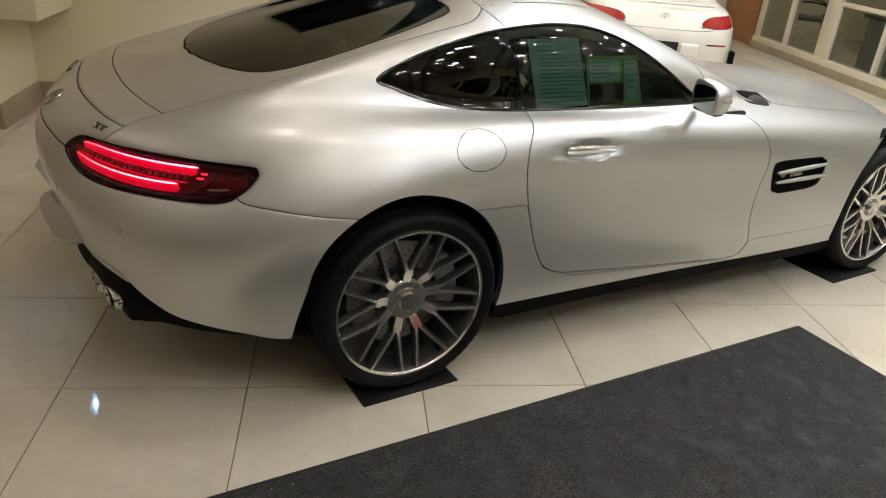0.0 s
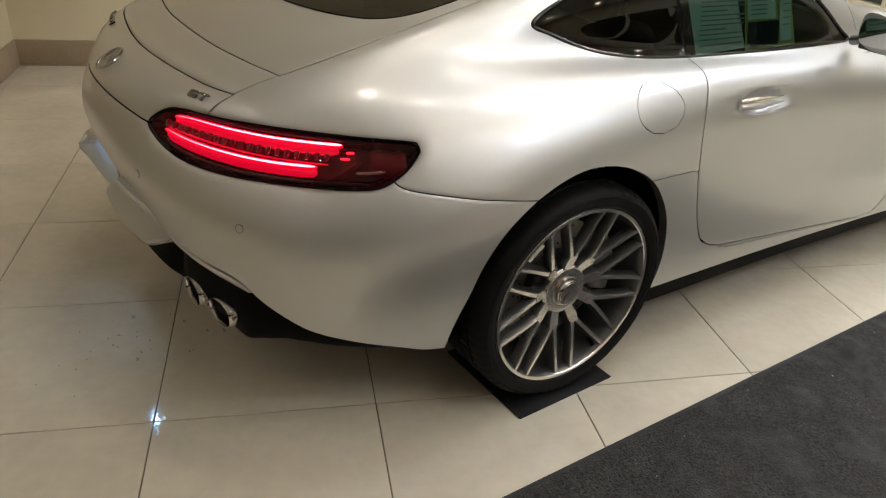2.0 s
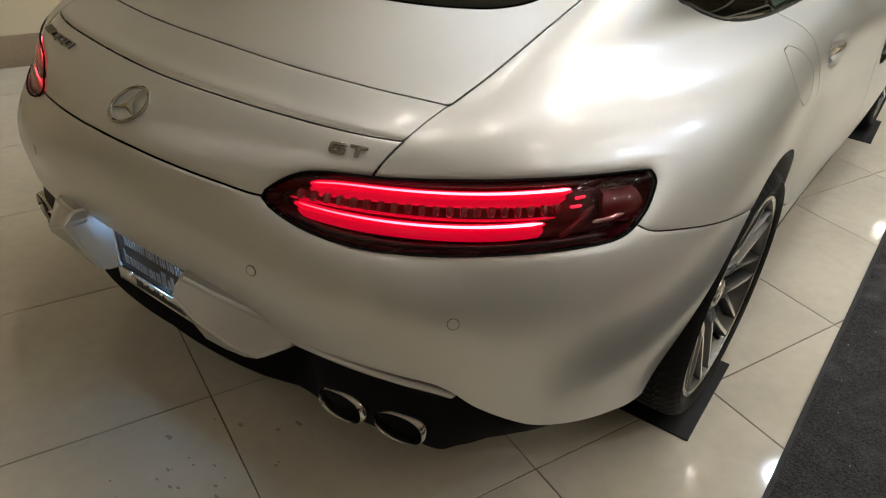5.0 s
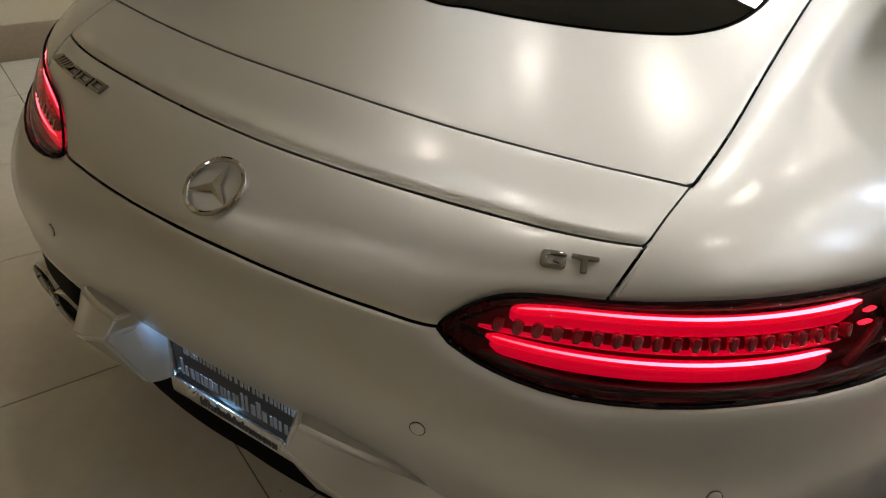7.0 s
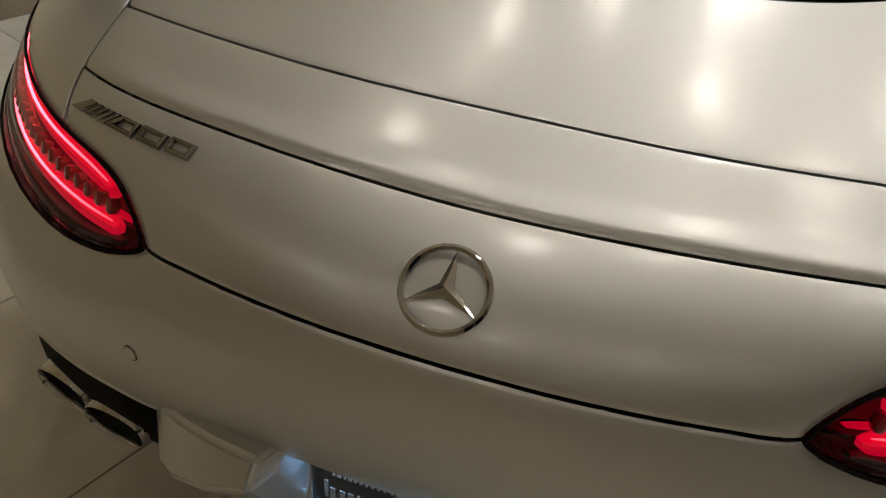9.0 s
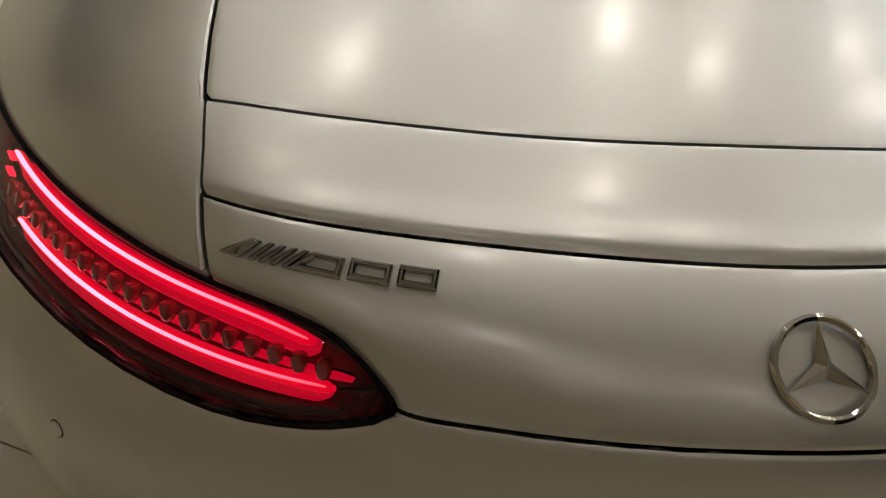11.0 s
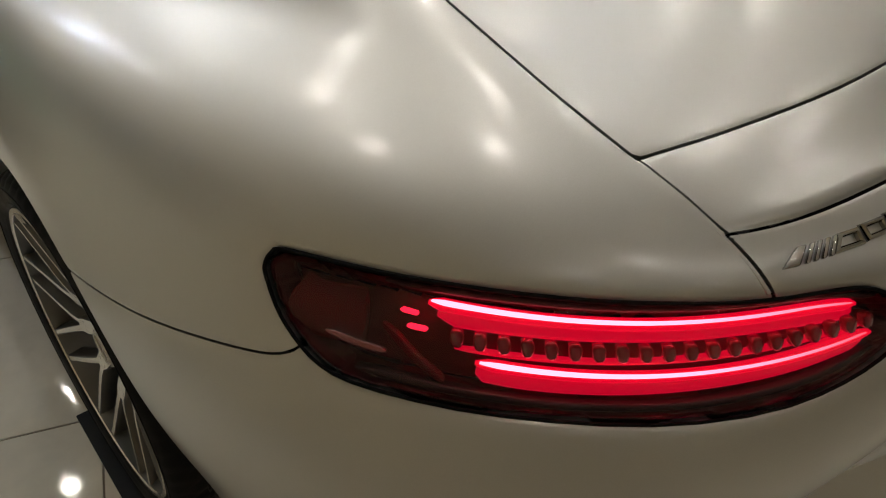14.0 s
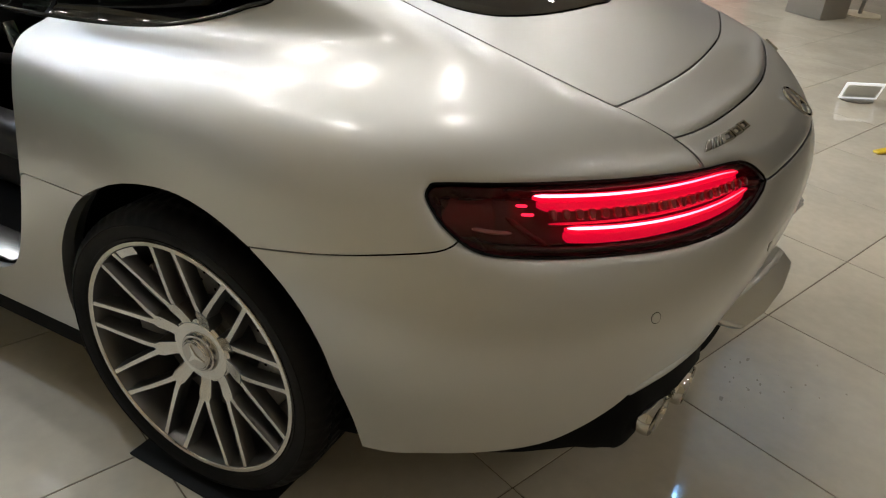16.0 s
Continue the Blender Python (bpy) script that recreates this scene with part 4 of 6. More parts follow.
for i in range(5):
    x = -0.481 + 0.0100 * i + (0.0085 if i else 0)
    w = 0.021 if i == 0 else 0.0058
    bm = slab([(-w / 2 - 0.008, -0.0100), (w / 2 - 0.008, -0.0100), (w / 2 + 0.008, 0.0100), (-w / 2 + (0.018 if i == 0 else 0.008), 0.0100)], 0.007, 0.0024, lean(x))
    part("emblem_bar", bm, BADGE, car, "slanted chrome bar of the badge")
h = 0.0100
for x, w, slant in ((-0.4095, 0.036, 0.012), (-0.3690, 0.037, 0.0), (-0.3285, 0.035, 0.0)):
    m = lean(x)
    outer = [(-w / 2 - slant, -h), (w / 2, -h), (w / 2, h), (-w / 2 + slant * 0.6, h)]
    part("emblem_block", hollow(outer, 0.0062, 0.006, m), BADGE, car, "hollow chrome block of the badge")

# parking sensors
for x, z in ((0.357, 0.657), (-0.357, 0.657), (0.697, 0.629), (-0.697, 0.629)):
    q, n = BODY.find(back, abs(x), z, (0, 4), (1.5, 5))
    if x < 0:
        q, n = Vector((-q.x, q.y, q.z)), Vector((-n.x, n.y, n.z))
    m = Matrix.Translation(q) @ n.to_track_quat("X", "Z").to_matrix().to_4x4()
    sensor = part("parking_sensor", lathe([(0.0, 0.0016), (0.0085, 0.0016), (0.0095, 0.0008), (0.0095, -0.004)], 24, m), PAINT, car, "round silver parking sensor")
    part("ring", lathe([(0.0097, -0.003), (0.0098, 0.0002), (0.0107, 0.0003), (0.0109, -0.003)], 24, m), SEAL_AND_SHADE, sensor, "dark gap round the sensor")


# ---- the car's lower tail: black diffuser, plate recess, exhausts ----
def loft_rows(rows, mirror=True):
    """A sheet over rows of points, on both sides of the middle."""
    bm = bmesh.new()
    grid = []
    for row in rows:
        pts = list(row)
        if mirror:
            pts = [Vector((-p.x, p.y, p.z)) for p in reversed(pts[1:])] + pts
        grid.append([bm.verts.new(p) for p in pts])
    for a, b in zip(grid, grid[1:]):
        for i in range(len(a) - 1):
            bm.faces.new((a[i], a[i + 1], b[i + 1], b[i]))
    bmesh.ops.recalc_face_normals(bm, faces=bm.faces)
    return smooth(bm, 45)


WS = np.concatenate([np.linspace(0, 0.55, 24, endpoint=False), np.linspace(0.55, 0.70, 14, endpoint=False), np.linspace(0.70, 1.06, 12)])
low_edge = lambda w: np.interp(w, [0, 0.25, 0.36, 0.58, 0.605, 0.66, 0.75, 0.9, 1.02, 1.1], [0.318, 0.318, 0.314, 0.306, 0.315, 0.322, 0.300, 0.268, 0.250, 0.248])
high_edge = lambda w: np.interp(w, [0, 0.25, 0.285, 0.32, 0.49, 0.575, 0.63, 0.69, 0.745, 0.83, 0.97, 1.02, 1.1], [0.600, 0.580, 0.555, 0.512, 0.506, 0.498, 0.452, 0.408, 0.378, 0.348, 0.296, 0.286, 0.276])
SKIN = lambda w: np.interp(w, [0, 0.25, 0.32, 0.40, 0.49, 0.575, 0.63, 0.69, 0.745, 0.83, 0.97, 1.12], [1.129, 1.148, 1.142, 1.167, 1.190, 1.201, 1.197, 1.179, 1.158, 1.120, 1.049, 0.991])


def black_point(w, z, r):
    return Vector((r * math.sin(w / 0.95), 0.15 - r * math.cos(w / 0.95), z))


# reach of the black housing: a deep recess behind the plate, boxes round the exhausts that end in a corner, then a strip under the bumper
upper = lambda w: SKIN(w) - np.interp(w, [0, 0.27, 0.34, 0.38, 1.1], [0.08, 0.08, 0.060, 0.026, 0.014])
middle = lambda w: SKIN(w) - np.interp(w, [0, 0.27, 0.34, 0.38, 0.60, 0.66, 1.1], [0.11, 0.11, 0.07, 0.010, 0.006, 0.010, 0.014])
lower = lambda w: SKIN(w) - np.interp(w, [0, 0.27, 0.34, 0.38, 0.52, 0.595, 0.615, 0.70, 1.1], [0.050, 0.052, 0.050, 0.042, 0.030, 0.006, 0.012, 0.022, 0.028])
rows = [[black_point(w, high_edge(w) + 0.012, upper(w) - 0.006) for w in WS],
        [black_point(w, high_edge(w) - 0.006, upper(w)) for w in WS],
        [black_point(w, 0.52 * high_edge(w) + 0.48 * low_edge(w), middle(w)) for w in WS],
        [black_point(w, low_edge(w) + 0.010, lower(w)) for w in WS],
        [black_point(w, low_edge(w), lower(w) - 0.006) for w in WS],
        [black_point(w, low_edge(w) - 0.02, lower(w) - 0.16) for w in WS],
        [black_point(w, low_edge(w) - 0.06, lower(w) - 0.45) for w in WS]]
part("diffuser", loft_rows(rows), BLACK, car, "black plastic rear diffuser")

for s in (1, -1):
    # silver lip below the slot, and the dark red reflector in the slot
    lip = []
    for w, z, inset in ((0.318, 0.480, 0.010), (0.36, 0.484, 0.008), (0.44, 0.484, 0.007), (0.51, 0.479, 0.007), (0.56, 0.471, 0.008), (0.60, 0.455, 0.012)):
        q, n = BODY.find(wrap, w, z, (0, 5), (0.5, 4))
        q -= n * inset
        lip.append((q.x * s, q.y, q.z))
    part("bumper_lip", tube([tuple(q) for q in spline(lip, False, 6)], 0.0085, 8, taper=[0.7] + [1.0] * (5 * 6 - 1) + [0.5]), PAINT, car, "silver lip under the bumper slot")
    slot = []
    for w, z in ((0.345, 0.497), (0.44, 0.498), (0.51, 0.494), (0.57, 0.483)):
        q, n = BODY.find(wrap, w, z, (0, 5), (0.5, 4))
        q -= n * 0.020
        slot.append((q.x * s, q.y, q.z))
    part("bumper_reflector", tube([tuple(q) for q in spline(slot, False, 6)], 0.008, 8), REFLECTOR, car, "dark red reflector strip")
    # silver pod beside the plate: a face, an inner facet towards the plate and an outer end
    sections = [(0.150, 0.935, 0.580, 0.945, 0.556, 0.925, 0.420), (0.166, 0.970, 0.582, 0.990, 0.557, 0.948, 0.412), (0.184, 1.001, 0.580, 1.030, 0.554, 0.966, 0.405), (0.250, 0.990, 0.572, 1.026, 0.522, 0.966, 0.412),
                (0.310, 0.970, 0.556, 1.006, 0.486, 0.966, 0.427), (0.352, 0.946, 0.534, 0.978, 0.456, 0.961, 0.443), (0.388, 0.916, 0.498, 0.928, 0.472, 0.923, 0.464), (0.394, 0.898, 0.490, 0.908, 0.475, 0.903, 0.468)]
    bm, rings = bmesh.new(), []
    for x, roof, top_z, ridge, ridge_z, foot, foot_z in sections:
        rings.append([bm.verts.new((x, -y, z)) for y, z in ((0.84, top_z), (roof, top_z), (ridge, ridge_z), (foot, foot_z), (0.84, foot_z - 0.004))])
    for a, b in zip(rings, rings[1:]):
        for k in range(5):
            bm.faces.new((a[k], a[(k + 1) % 5], b[(k + 1) % 5], b[k]))
    bm.faces.new(rings[0])
    bm.faces.new(rings[-1])
    bmesh.ops.recalc_face_normals(bm, faces=bm.faces)
    bmesh.ops.bevel(bm, geom=[e for e in bm.edges if e.calc_face_angle(0) > 0.45], offset=0.006, segments=3, affect="EDGES")
    part("plate_pod", mirrored(smooth(bm, 28), s), PAINT, car, "silver pod beside the plate")
    lamp = part("plate_lamp", box(-0.022, -0.008, -0.003, 0.022, 0.008, 0.003, 0.001, 1, Matrix.Translation((0.135 * s, -0.945, 0.566))), PLATE_LED, car, "small cold white plate lamp")
    # exhausts
    for x, y, z, turn in ((0.500, -0.898, 0.369, 4), (0.620, -0.866, 0.364, 10)):
        m = Matrix.Translation((x * s, y, z)) @ pose(0, 0, 0, 92, 0, turn * s) @ pose(0, 0, 0, 0, 0, 6 * s)
        bm = bmesh.new()
        rings = []
        for rx, ry, along in ((0.045, 0.027, -0.02), (0.046, 0.029, 0.03), (0.0495, 0.0320, 0.006), (0.0495, 0.0320, 0.0), (0.0520, 0.0345, -0.006), (0.0550, 0.0375, -0.0005), (0.0560, 0.0385, 0.008), (0.0545, 0.0375, 0.022), (0.0440, 0.0290, 0.06)):
            ring = []
            for a in np.linspace(0, 2 * math.pi, 48, endpoint=False):
                c, d = math.cos(a), math.sin(a)
                ring.append(bm.verts.new((rx * math.copysign(abs(c) ** 0.85, c), ry * math.copysign(abs(d) ** 0.85, d), -along)))
            rings.append(ring)
        for a, b in list(zip(rings, rings[1:]))[1:]:
            for i in range(48):
                bm.faces.new((a[i], a[(i + 1) % 48], b[(i + 1) % 48], b[i]))
        bmesh.ops.delete(bm, geom=rings[0], context="VERTS")
        bmesh.ops.recalc_face_normals(bm, faces=bm.faces)
        bmesh.ops.transform(bm, matrix=m, verts=bm.verts)
        tip = part("exhaust_tip", smooth(bm, 50), POLISHED, car, "oval chrome exhaust tip")
        inner = [(0.0485 * math.copysign(abs(math.cos(a)) ** 0.85, math.cos(a)), 0.0315 * math.copysign(abs(math.sin(a)) ** 0.85, math.sin(a))) for a in np.linspace(0, 2 * math.pi, 40, endpoint=False)]
        # a black disc takes the place of the pipe's shaded depth
        part("bore", slab(inner, 0.004, 0, m @ pose(0, 0, -0.022)), SEAL_AND_SHADE, tip, "black disc standing for the dark depth of the bore")

# the plate with its chrome frame; its print is unreadable bars
plate = part("plate", box(-0.150, -0.932, 0.400, 0.150, -0.926, 0.552, 0.002), PLATE_BLACK, car, "black dealer plate in a chrome frame")
for x0, x1, z0, z1, mat in ((-0.160, 0.160, 0.388, 0.424, PLATE_BAND), (-0.160, -0.149, 0.424, 0.556, PLATE_BAND), (0.149, 0.160, 0.424, 0.556, PLATE_BAND), (-0.160, 0.160, 0.545, 0.556, PLATE_BAND)):
    part("frame", box(x0, -0.940, z0, x1, -0.928, z1, 0.003), mat, plate, "chrome plate frame")
for x in (-0.105, 0.105):
    part("screw_cap", lathe([(0, 0.008), (0.007, 0.007), (0.010, 0.004), (0.011, 0)], 20, Matrix.Translation((x, -0.940, 0.418)) @ pose(0, 0, 0, 0, 0, -90)), CHROME, plate, "chrome screw cap")
random.seed(4)
for zc, h, x, end in ((0.490, 0.034, -0.122, 0.124), (0.438, 0.036, -0.134, 0.134)):
    while x < end:
        w = random.choice((0.0028, 0.0036, 0.0048, 0.0060)) * (1.4 if h > 0.035 else 0.9)
        tall = random.choice((0.62, 0.62, 0.66, 1.0))
        part("print_bar", box(x, -0.9335, zc, x + w, -0.9315, zc + h * tall), PLATE_INK, plate, "grey print on the plate")
        x += w + random.choice((0.0030, 0.0040, 0.0045, 0.007))
x = -0.088
while x < 0.085:
    w = random.choice((0.0025, 0.004, 0.0055))
    part("print_bar", box(x, -0.9415, 0.398, x + w, -0.9395, 0.398 + random.choice((0.012, 0.012, 0.019))), PLATE_BLACK, plate, "dark print on the frame")
    x += w + 0.0025

# ---- under the car, the wheel wells and the cabin ----
part("underbody", box(-0.58, -0.62, 0.17, 0.58, 3.35, 0.36, 0.02), SEAL_AND_SHADE, car, "dark underbody")
for s in (1, -1):
    part("rocker", box(0.56 * s, 0.42, 0.172, 0.912 * s, 2.23, 0.218, 0.008), BLACK, car, "black side skirt blade")
    part("floor_edge", box(0.56 * s, 0.44, 0.215, 0.84 * s, 2.2, 0.33, 0.01), SEAL_AND_SHADE, car)
    for y, r in ((0.012, 0.405), (2.650, 0.378)):
        rows = [[Vector((x * s, y + r * k * math.cos(a), 0.352 + r * k * math.sin(a))) for a in np.linspace(-0.12, math.pi - (0.10 if y < 1 else -0.10), 36)] for x, k in ((0.885 if y < 1 else 0.90, 1.0), (0.87, 1.01), (0.60, 1.0), (0.56, 0.2))]
        part("wheel_well", loft_rows(rows, False), SEAL_AND_SHADE, car, "black wheel well liner")
part("cabin_floor", box(-0.80, 0.35, 0.24, 0.80, 1.95, 0.30, 0.01), CABIN, car)
part("bulkhead", box(-0.72, 0.22, 0.28, 0.72, 0.34, 0.90, 0.03), CABIN, car)
part("parcel_shelf", box(-0.52, -0.55, 0.80, 0.52, 0.30, 0.83, 0.01), CABIN, car)
part("inner_panel", box(0.80, 0.50, 0.30, 0.83, 1.64, 0.88, 0.02), CABIN, car)
part("dashboard", box(-0.76, 1.42, 0.62, 0.76, 1.92, 0.90, 0.07, 4), CABIN, car, "black dashboard")
part("console", box(-0.13, 0.42, 0.28, 0.13, 1.60, 0.60, 0.05, 4), CABIN, car, "dark centre console")
part("sill_plate", box(-0.90, 0.62, 0.330, -0.80, 1.60, 0.338, 0.002), SILL_STEEL, car, "brushed steel door sill plate")
part("jamb", box(-0.93, 0.43, 0.33, -0.80, 0.47, 0.66, 0.012), PAINT, car, "silver door jamb")
for s in (1, -1):
    seat = part("seat", box(0.17 * s, 0.62, 0.34, 0.66 * s, 1.14, 0.50, 0.05, 4), LEATHER, car, "black leather bucket seat")
    part("backrest", box(-0.25, -0.07, 0, 0.25, 0.07, 0.62, 0.06, 4, Matrix.Translation((0.415 * s, 0.62, 0.40)) @ pose(0, 0, 0, 16, 0, 0)), LEATHER, seat)
    part("headrest", box(-0.13, -0.05, 0, 0.13, 0.05, 0.20, 0.045, 4, Matrix.Translation((0.415 * s, 0.435, 0.98)) @ pose(0, 0, 0, 14, 0, 0)), LEATHER, seat)
    for k in (-1, 1):
        part("bolster", box(-0.05, -0.25, 0, 0.05, 0.25, 0.12, 0.04, 4, Matrix.Translation((0.415 * s + 0.23 * k, 0.88, 0.46))), LEATHER, seat)
m = Matrix.Translation((-0.40, 1.28, 0.80)) @ pose(0, 0, 0, 68, 0, 0)
wheel_rim = part("steering_wheel", tube([m @ Vector((0.18 * math.cos(a), 0.18 * math.sin(a), 0)) for a in np.linspace(0, 2 * math.pi, 40, endpoint=False)], 0.016, 10, closed=True), LEATHER, car, "black leather steering wheel")
part("hub", lathe([(0, 0.03), (0.05, 0.028), (0.075, 0.01), (0.075, -0.03)], 32, m @ pose(0, 0, 0, 0, -90, 0)), CABIN, wheel_rim)
part("hub_emblem", tube([m @ Vector((0.028 * math.cos(a), 0.028 * math.sin(a), 0.031)) for a in np.linspace(0, 2 * math.pi, 28, endpoint=False)], 0.002, 6, closed=True), CHROME, wheel_rim, "round chrome emblem")
for a in (200, 340, 270):
    part("spoke", box(0.06, -0.02, -0.012, 0.175, 0.02, 0.012, 0.008, 2, m @ pose(0, 0, 0, 0, 0, a)), CHROME_DULL, wheel_rim)

# papers taped inside the right door window
def sheet(name, corners, mat, label, lift=0.004):
    bm = bmesh.new()
    q = [Vector(c) for c in corners]
    grid = [[bm.verts.new(q[0].lerp(q[1], i / 6).lerp(q[3].lerp(q[2], i / 6), j / 6)) for i in range(7)] for j in range(7)]
    for a, b in zip(grid, grid[1:]):
        for i in range(6):
            bm.faces.new((a[i], a[i + 1], b[i + 1], b[i]))
    bmesh.ops.solidify(bm, geom=bm.faces[:], thickness=0.0008)
    return part(name, bm, mat, car, label)


def on_window(y, z, inset):
    q, n = BODY.find(side, y, z, (4, 9), (5, 9.5))
    return q - n * inset


def window_sheet(name, y0, y1, z0, z1, mat, label, inset):
    return sheet(name, [on_window(y0, z1, inset), on_window(y1, z1, inset), on_window(y1, z0, inset), on_window(y0, z0, inset)], mat, label)


window_sheet("paper", 0.605, 0.838, 0.937, 1.170, PAPER, "printed paper sheet taped inside the window", 0.022)
window_sheet("price_sheet_border", 0.838, 1.108, 0.930, 1.110, PAPER_YELLOW, "yellow edged price sheet inside the window", 0.024)
window_sheet("price_sheet", 0.845, 0.990, 1.012, 1.098, PAPER, "white printed price sheet", 0.021)
window_sheet("price_sheet", 1.020, 1.085, 0.942, 1.090, PAPER, "white printed price column", 0.021)
window_sheet("price_sheet_panel", 0.845, 1.010, 0.935, 1.005, SATIN, "dark panel of the price sheet", 0.021)
for k in range(16):
    z = 1.158 - 0.0138 * k
    window_sheet("print_line", 0.622, 0.622 + (0.20 if k % 4 else 0.12), z - 0.002, z + 0.002, INK, "grey print line", 0.0195)
for k in range(5):
    z = 1.085 - 0.014 * k
    window_sheet("print_line", 0.856, 0.94, z - 0.002, z + 0.002, INK, "grey print line", 0.0195)
    window_sheet("print_line", 1.028, 1.07, 1.075 - 0.022 * k, 1.079 - 0.022 * k, INK, "grey print line", 0.0195)


# ---- the door mirrors ----
for s in (1, -1):
    bm = bmesh.new()
    bmesh.ops.create_uvsphere(bm, u_segments=28, v_segments=18, radius=1)
    for v in bm.verts:
        x, y, z = v.co
        q = Vector((math.copysign(abs(x) ** 0.62, x) * 0.084, math.copysign(abs(y) ** 0.8, y) * 0.075, math.copysign(abs(z) ** 0.62, z) * 0.066))
        q.y = max(q.y, -0.028)
        q.z += -0.012 * q.x / 0.084
        v.co = q
    m = Matrix.Translation((0.955 * s, 1.240, 0.992)) @ pose(0, 0, 0, 0, 0, -6 * s) @ Matrix.Diagonal((0.87 * s, 0.87, 0.87, 1))
    bmesh.ops.transform(bm, matrix=m, verts=bm.verts)
    bmesh.ops.recalc_face_normals(bm, faces=bm.faces)
    cap = part("mirror_cap", smooth(bm, 50), PAINT, car, "silver door mirror")
    glass = [(0.066 * math.copysign(abs(math.cos(a)) ** 0.6, math.cos(a)), 0.051 * math.copysign(abs(math.sin(a)) ** 0.6, math.sin(a))) for a in np.linspace(0, 2 * math.pi, 36, endpoint=False)]
    part("mirror_glass", slab(glass, 0.004, 0, m @ pose(0, -0.0315, 0, 90, 0, 7)), MIRROR, cap, "mirror glass")
    foot = [(0.070 * math.copysign(abs(math.cos(a)) ** 0.7, math.cos(a)), max(-0.020, 0.058 * math.copysign(abs(math.sin(a)) ** 0.8, math.sin(a)))) for a in np.linspace(0, 2 * math.pi, 36, endpoint=False)]
    part("lower_cap", slab(foot, 0.030, 0.006, m @ pose(0, 0, -0.070)), SATIN, cap, "black lower half of the mirror")
    part("indicator", box(0.045, 0.0, -0.012, 0.087, 0.05, 0.012, 0.008, 2, m), AMBER_GLASS, cap, "clear indicator strip")
    part("mirror_foot", tube([(0.80 * s, 1.37, 0.925), (0.86 * s, 1.33, 0.945), (0.93 * s, 1.27, 0.965)], 0.018, 8), SATIN, cap, "black mirror foot")


# ---- wheels ----
def arm(path, depth):
    """A spoke piece over rows of (radius, angle, face width, height of the face)."""
    bm = bmesh.new()
    rings = []
    for i, (r, a, w, x) in enumerate(path):
        c = Vector((0, r * math.sin(a), r * math.cos(a)))
        r0, a0 = path[max(i - 1, 0)][:2]
        r1, a1 = path[min(i + 1, len(path) - 1)][:2]
        t = (Vector((0, r1 * math.sin(a1), r1 * math.cos(a1))) - Vector((0, r0 * math.sin(a0), r0 * math.cos(a0)))).normalized()
        s = Vector((1, 0, 0)).cross(t)
        e = 0.0018
        rings.append([bm.verts.new(c + s * q + Vector((h, 0, 0))) for q, h in ((-w / 2 - 0.004, x - depth), (-w / 2 - 0.001, x - 0.004), (-w / 2 + e, x), (w / 2 - e, x), (w / 2 + 0.001, x - 0.004), (w / 2 + 0.004, x - depth))])
    for a, b in zip(rings, rings[1:]):
        for k in range(6):
            f = bm.faces.new((a[k], a[(k + 1) % 6], b[(k + 1) % 6], b[k]))
            f.material_index = 1 if k == 2 else 0
    bm.faces.new(rings[0])
    bm.faces.new(rings[-1])
    bmesh.ops.recalc_face_normals(bm, faces=bm.faces)
    return smooth(bm, 30)


def joined(*meshes):
    bm = bmesh.new()
    for m in meshes:
        me = bpy.data.meshes.new("piece")
        m.to_mesh(me)
        m.free()
        bm.from_mesh(me)
        bpy.data.meshes.remove(me)
    return bm


def mesh_of(name, bm, *mats):
    me = bpy.data.meshes.new(name)
    bm.to_mesh(me)
    bm.free()
    for mat in mats:
        me.materials.append(mat)
    return me


tread = [(0.262, 0.122), (0.270, 0.134), (0.2785, 0.1395), (0.2795, 0.1412), (0.284, 0.1440), (0.2850, 0.1428), (0.296, 0.1462), (0.305, 0.148), (0.3160, 0.1480), (0.3170, 0.1495), (0.3190, 0.1494), (0.3200, 0.1476), (0.322, 0.147), (0.335, 0.140), (0.343, 0.129), (0.3475, 0.116), (0.349, 0.104)]
for x in (0.092, 0.036, -0.020, -0.076):
    tread += [(0.350, x + 0.006), (0.342, x + 0.004), (0.342, x - 0.004), (0.350, x - 0.006)]
tread += [(0.349, -0.104), (0.3475, -0.116), (0.335, -0.140), (0.305, -0.148), (0.270, -0.134), (0.262, -0.122)]
tread = [(r if r < 0.28 else 0.28 + (r - 0.28) * 0.835, x) for r, x in tread]
tyre_form = lathe(tread, 256)
for v in tyre_form.verts:                                   # cross grooves in the shoulders and the tread
    r, turn = math.hypot(v.co.y, v.co.z), math.atan2(v.co.z, v.co.y)
    if r > 0.325 and round(turn / (2 * math.pi / 256) + abs(v.co.x) * 90) % 4 == 0:
        v.co.y, v.co.z = v.co.y * (1 - 0.0045 / r), v.co.z * (1 - 0.0045 / r)
TYRE_MESH = mesh_of("tyre", tyre_form, TYRE)
LIP_MESH = mesh_of("rim_lip", lathe([(0.266, 0.110), (0.2765, 0.128), (0.2775, 0.137), (0.2745, 0.1415), (0.2665, 0.1415), (0.2645, 0.139)], 96), RIM_FACE)
BARREL_MESH = mesh_of("wheel", lathe([(0.2645, 0.139), (0.259, 0.128), (0.255, 0.10), (0.249, 0.07), (0.240, 0.02), (0.236, -0.06), (0.238, -0.11), (0.262, -0.125)], 96), RIM_DARK)
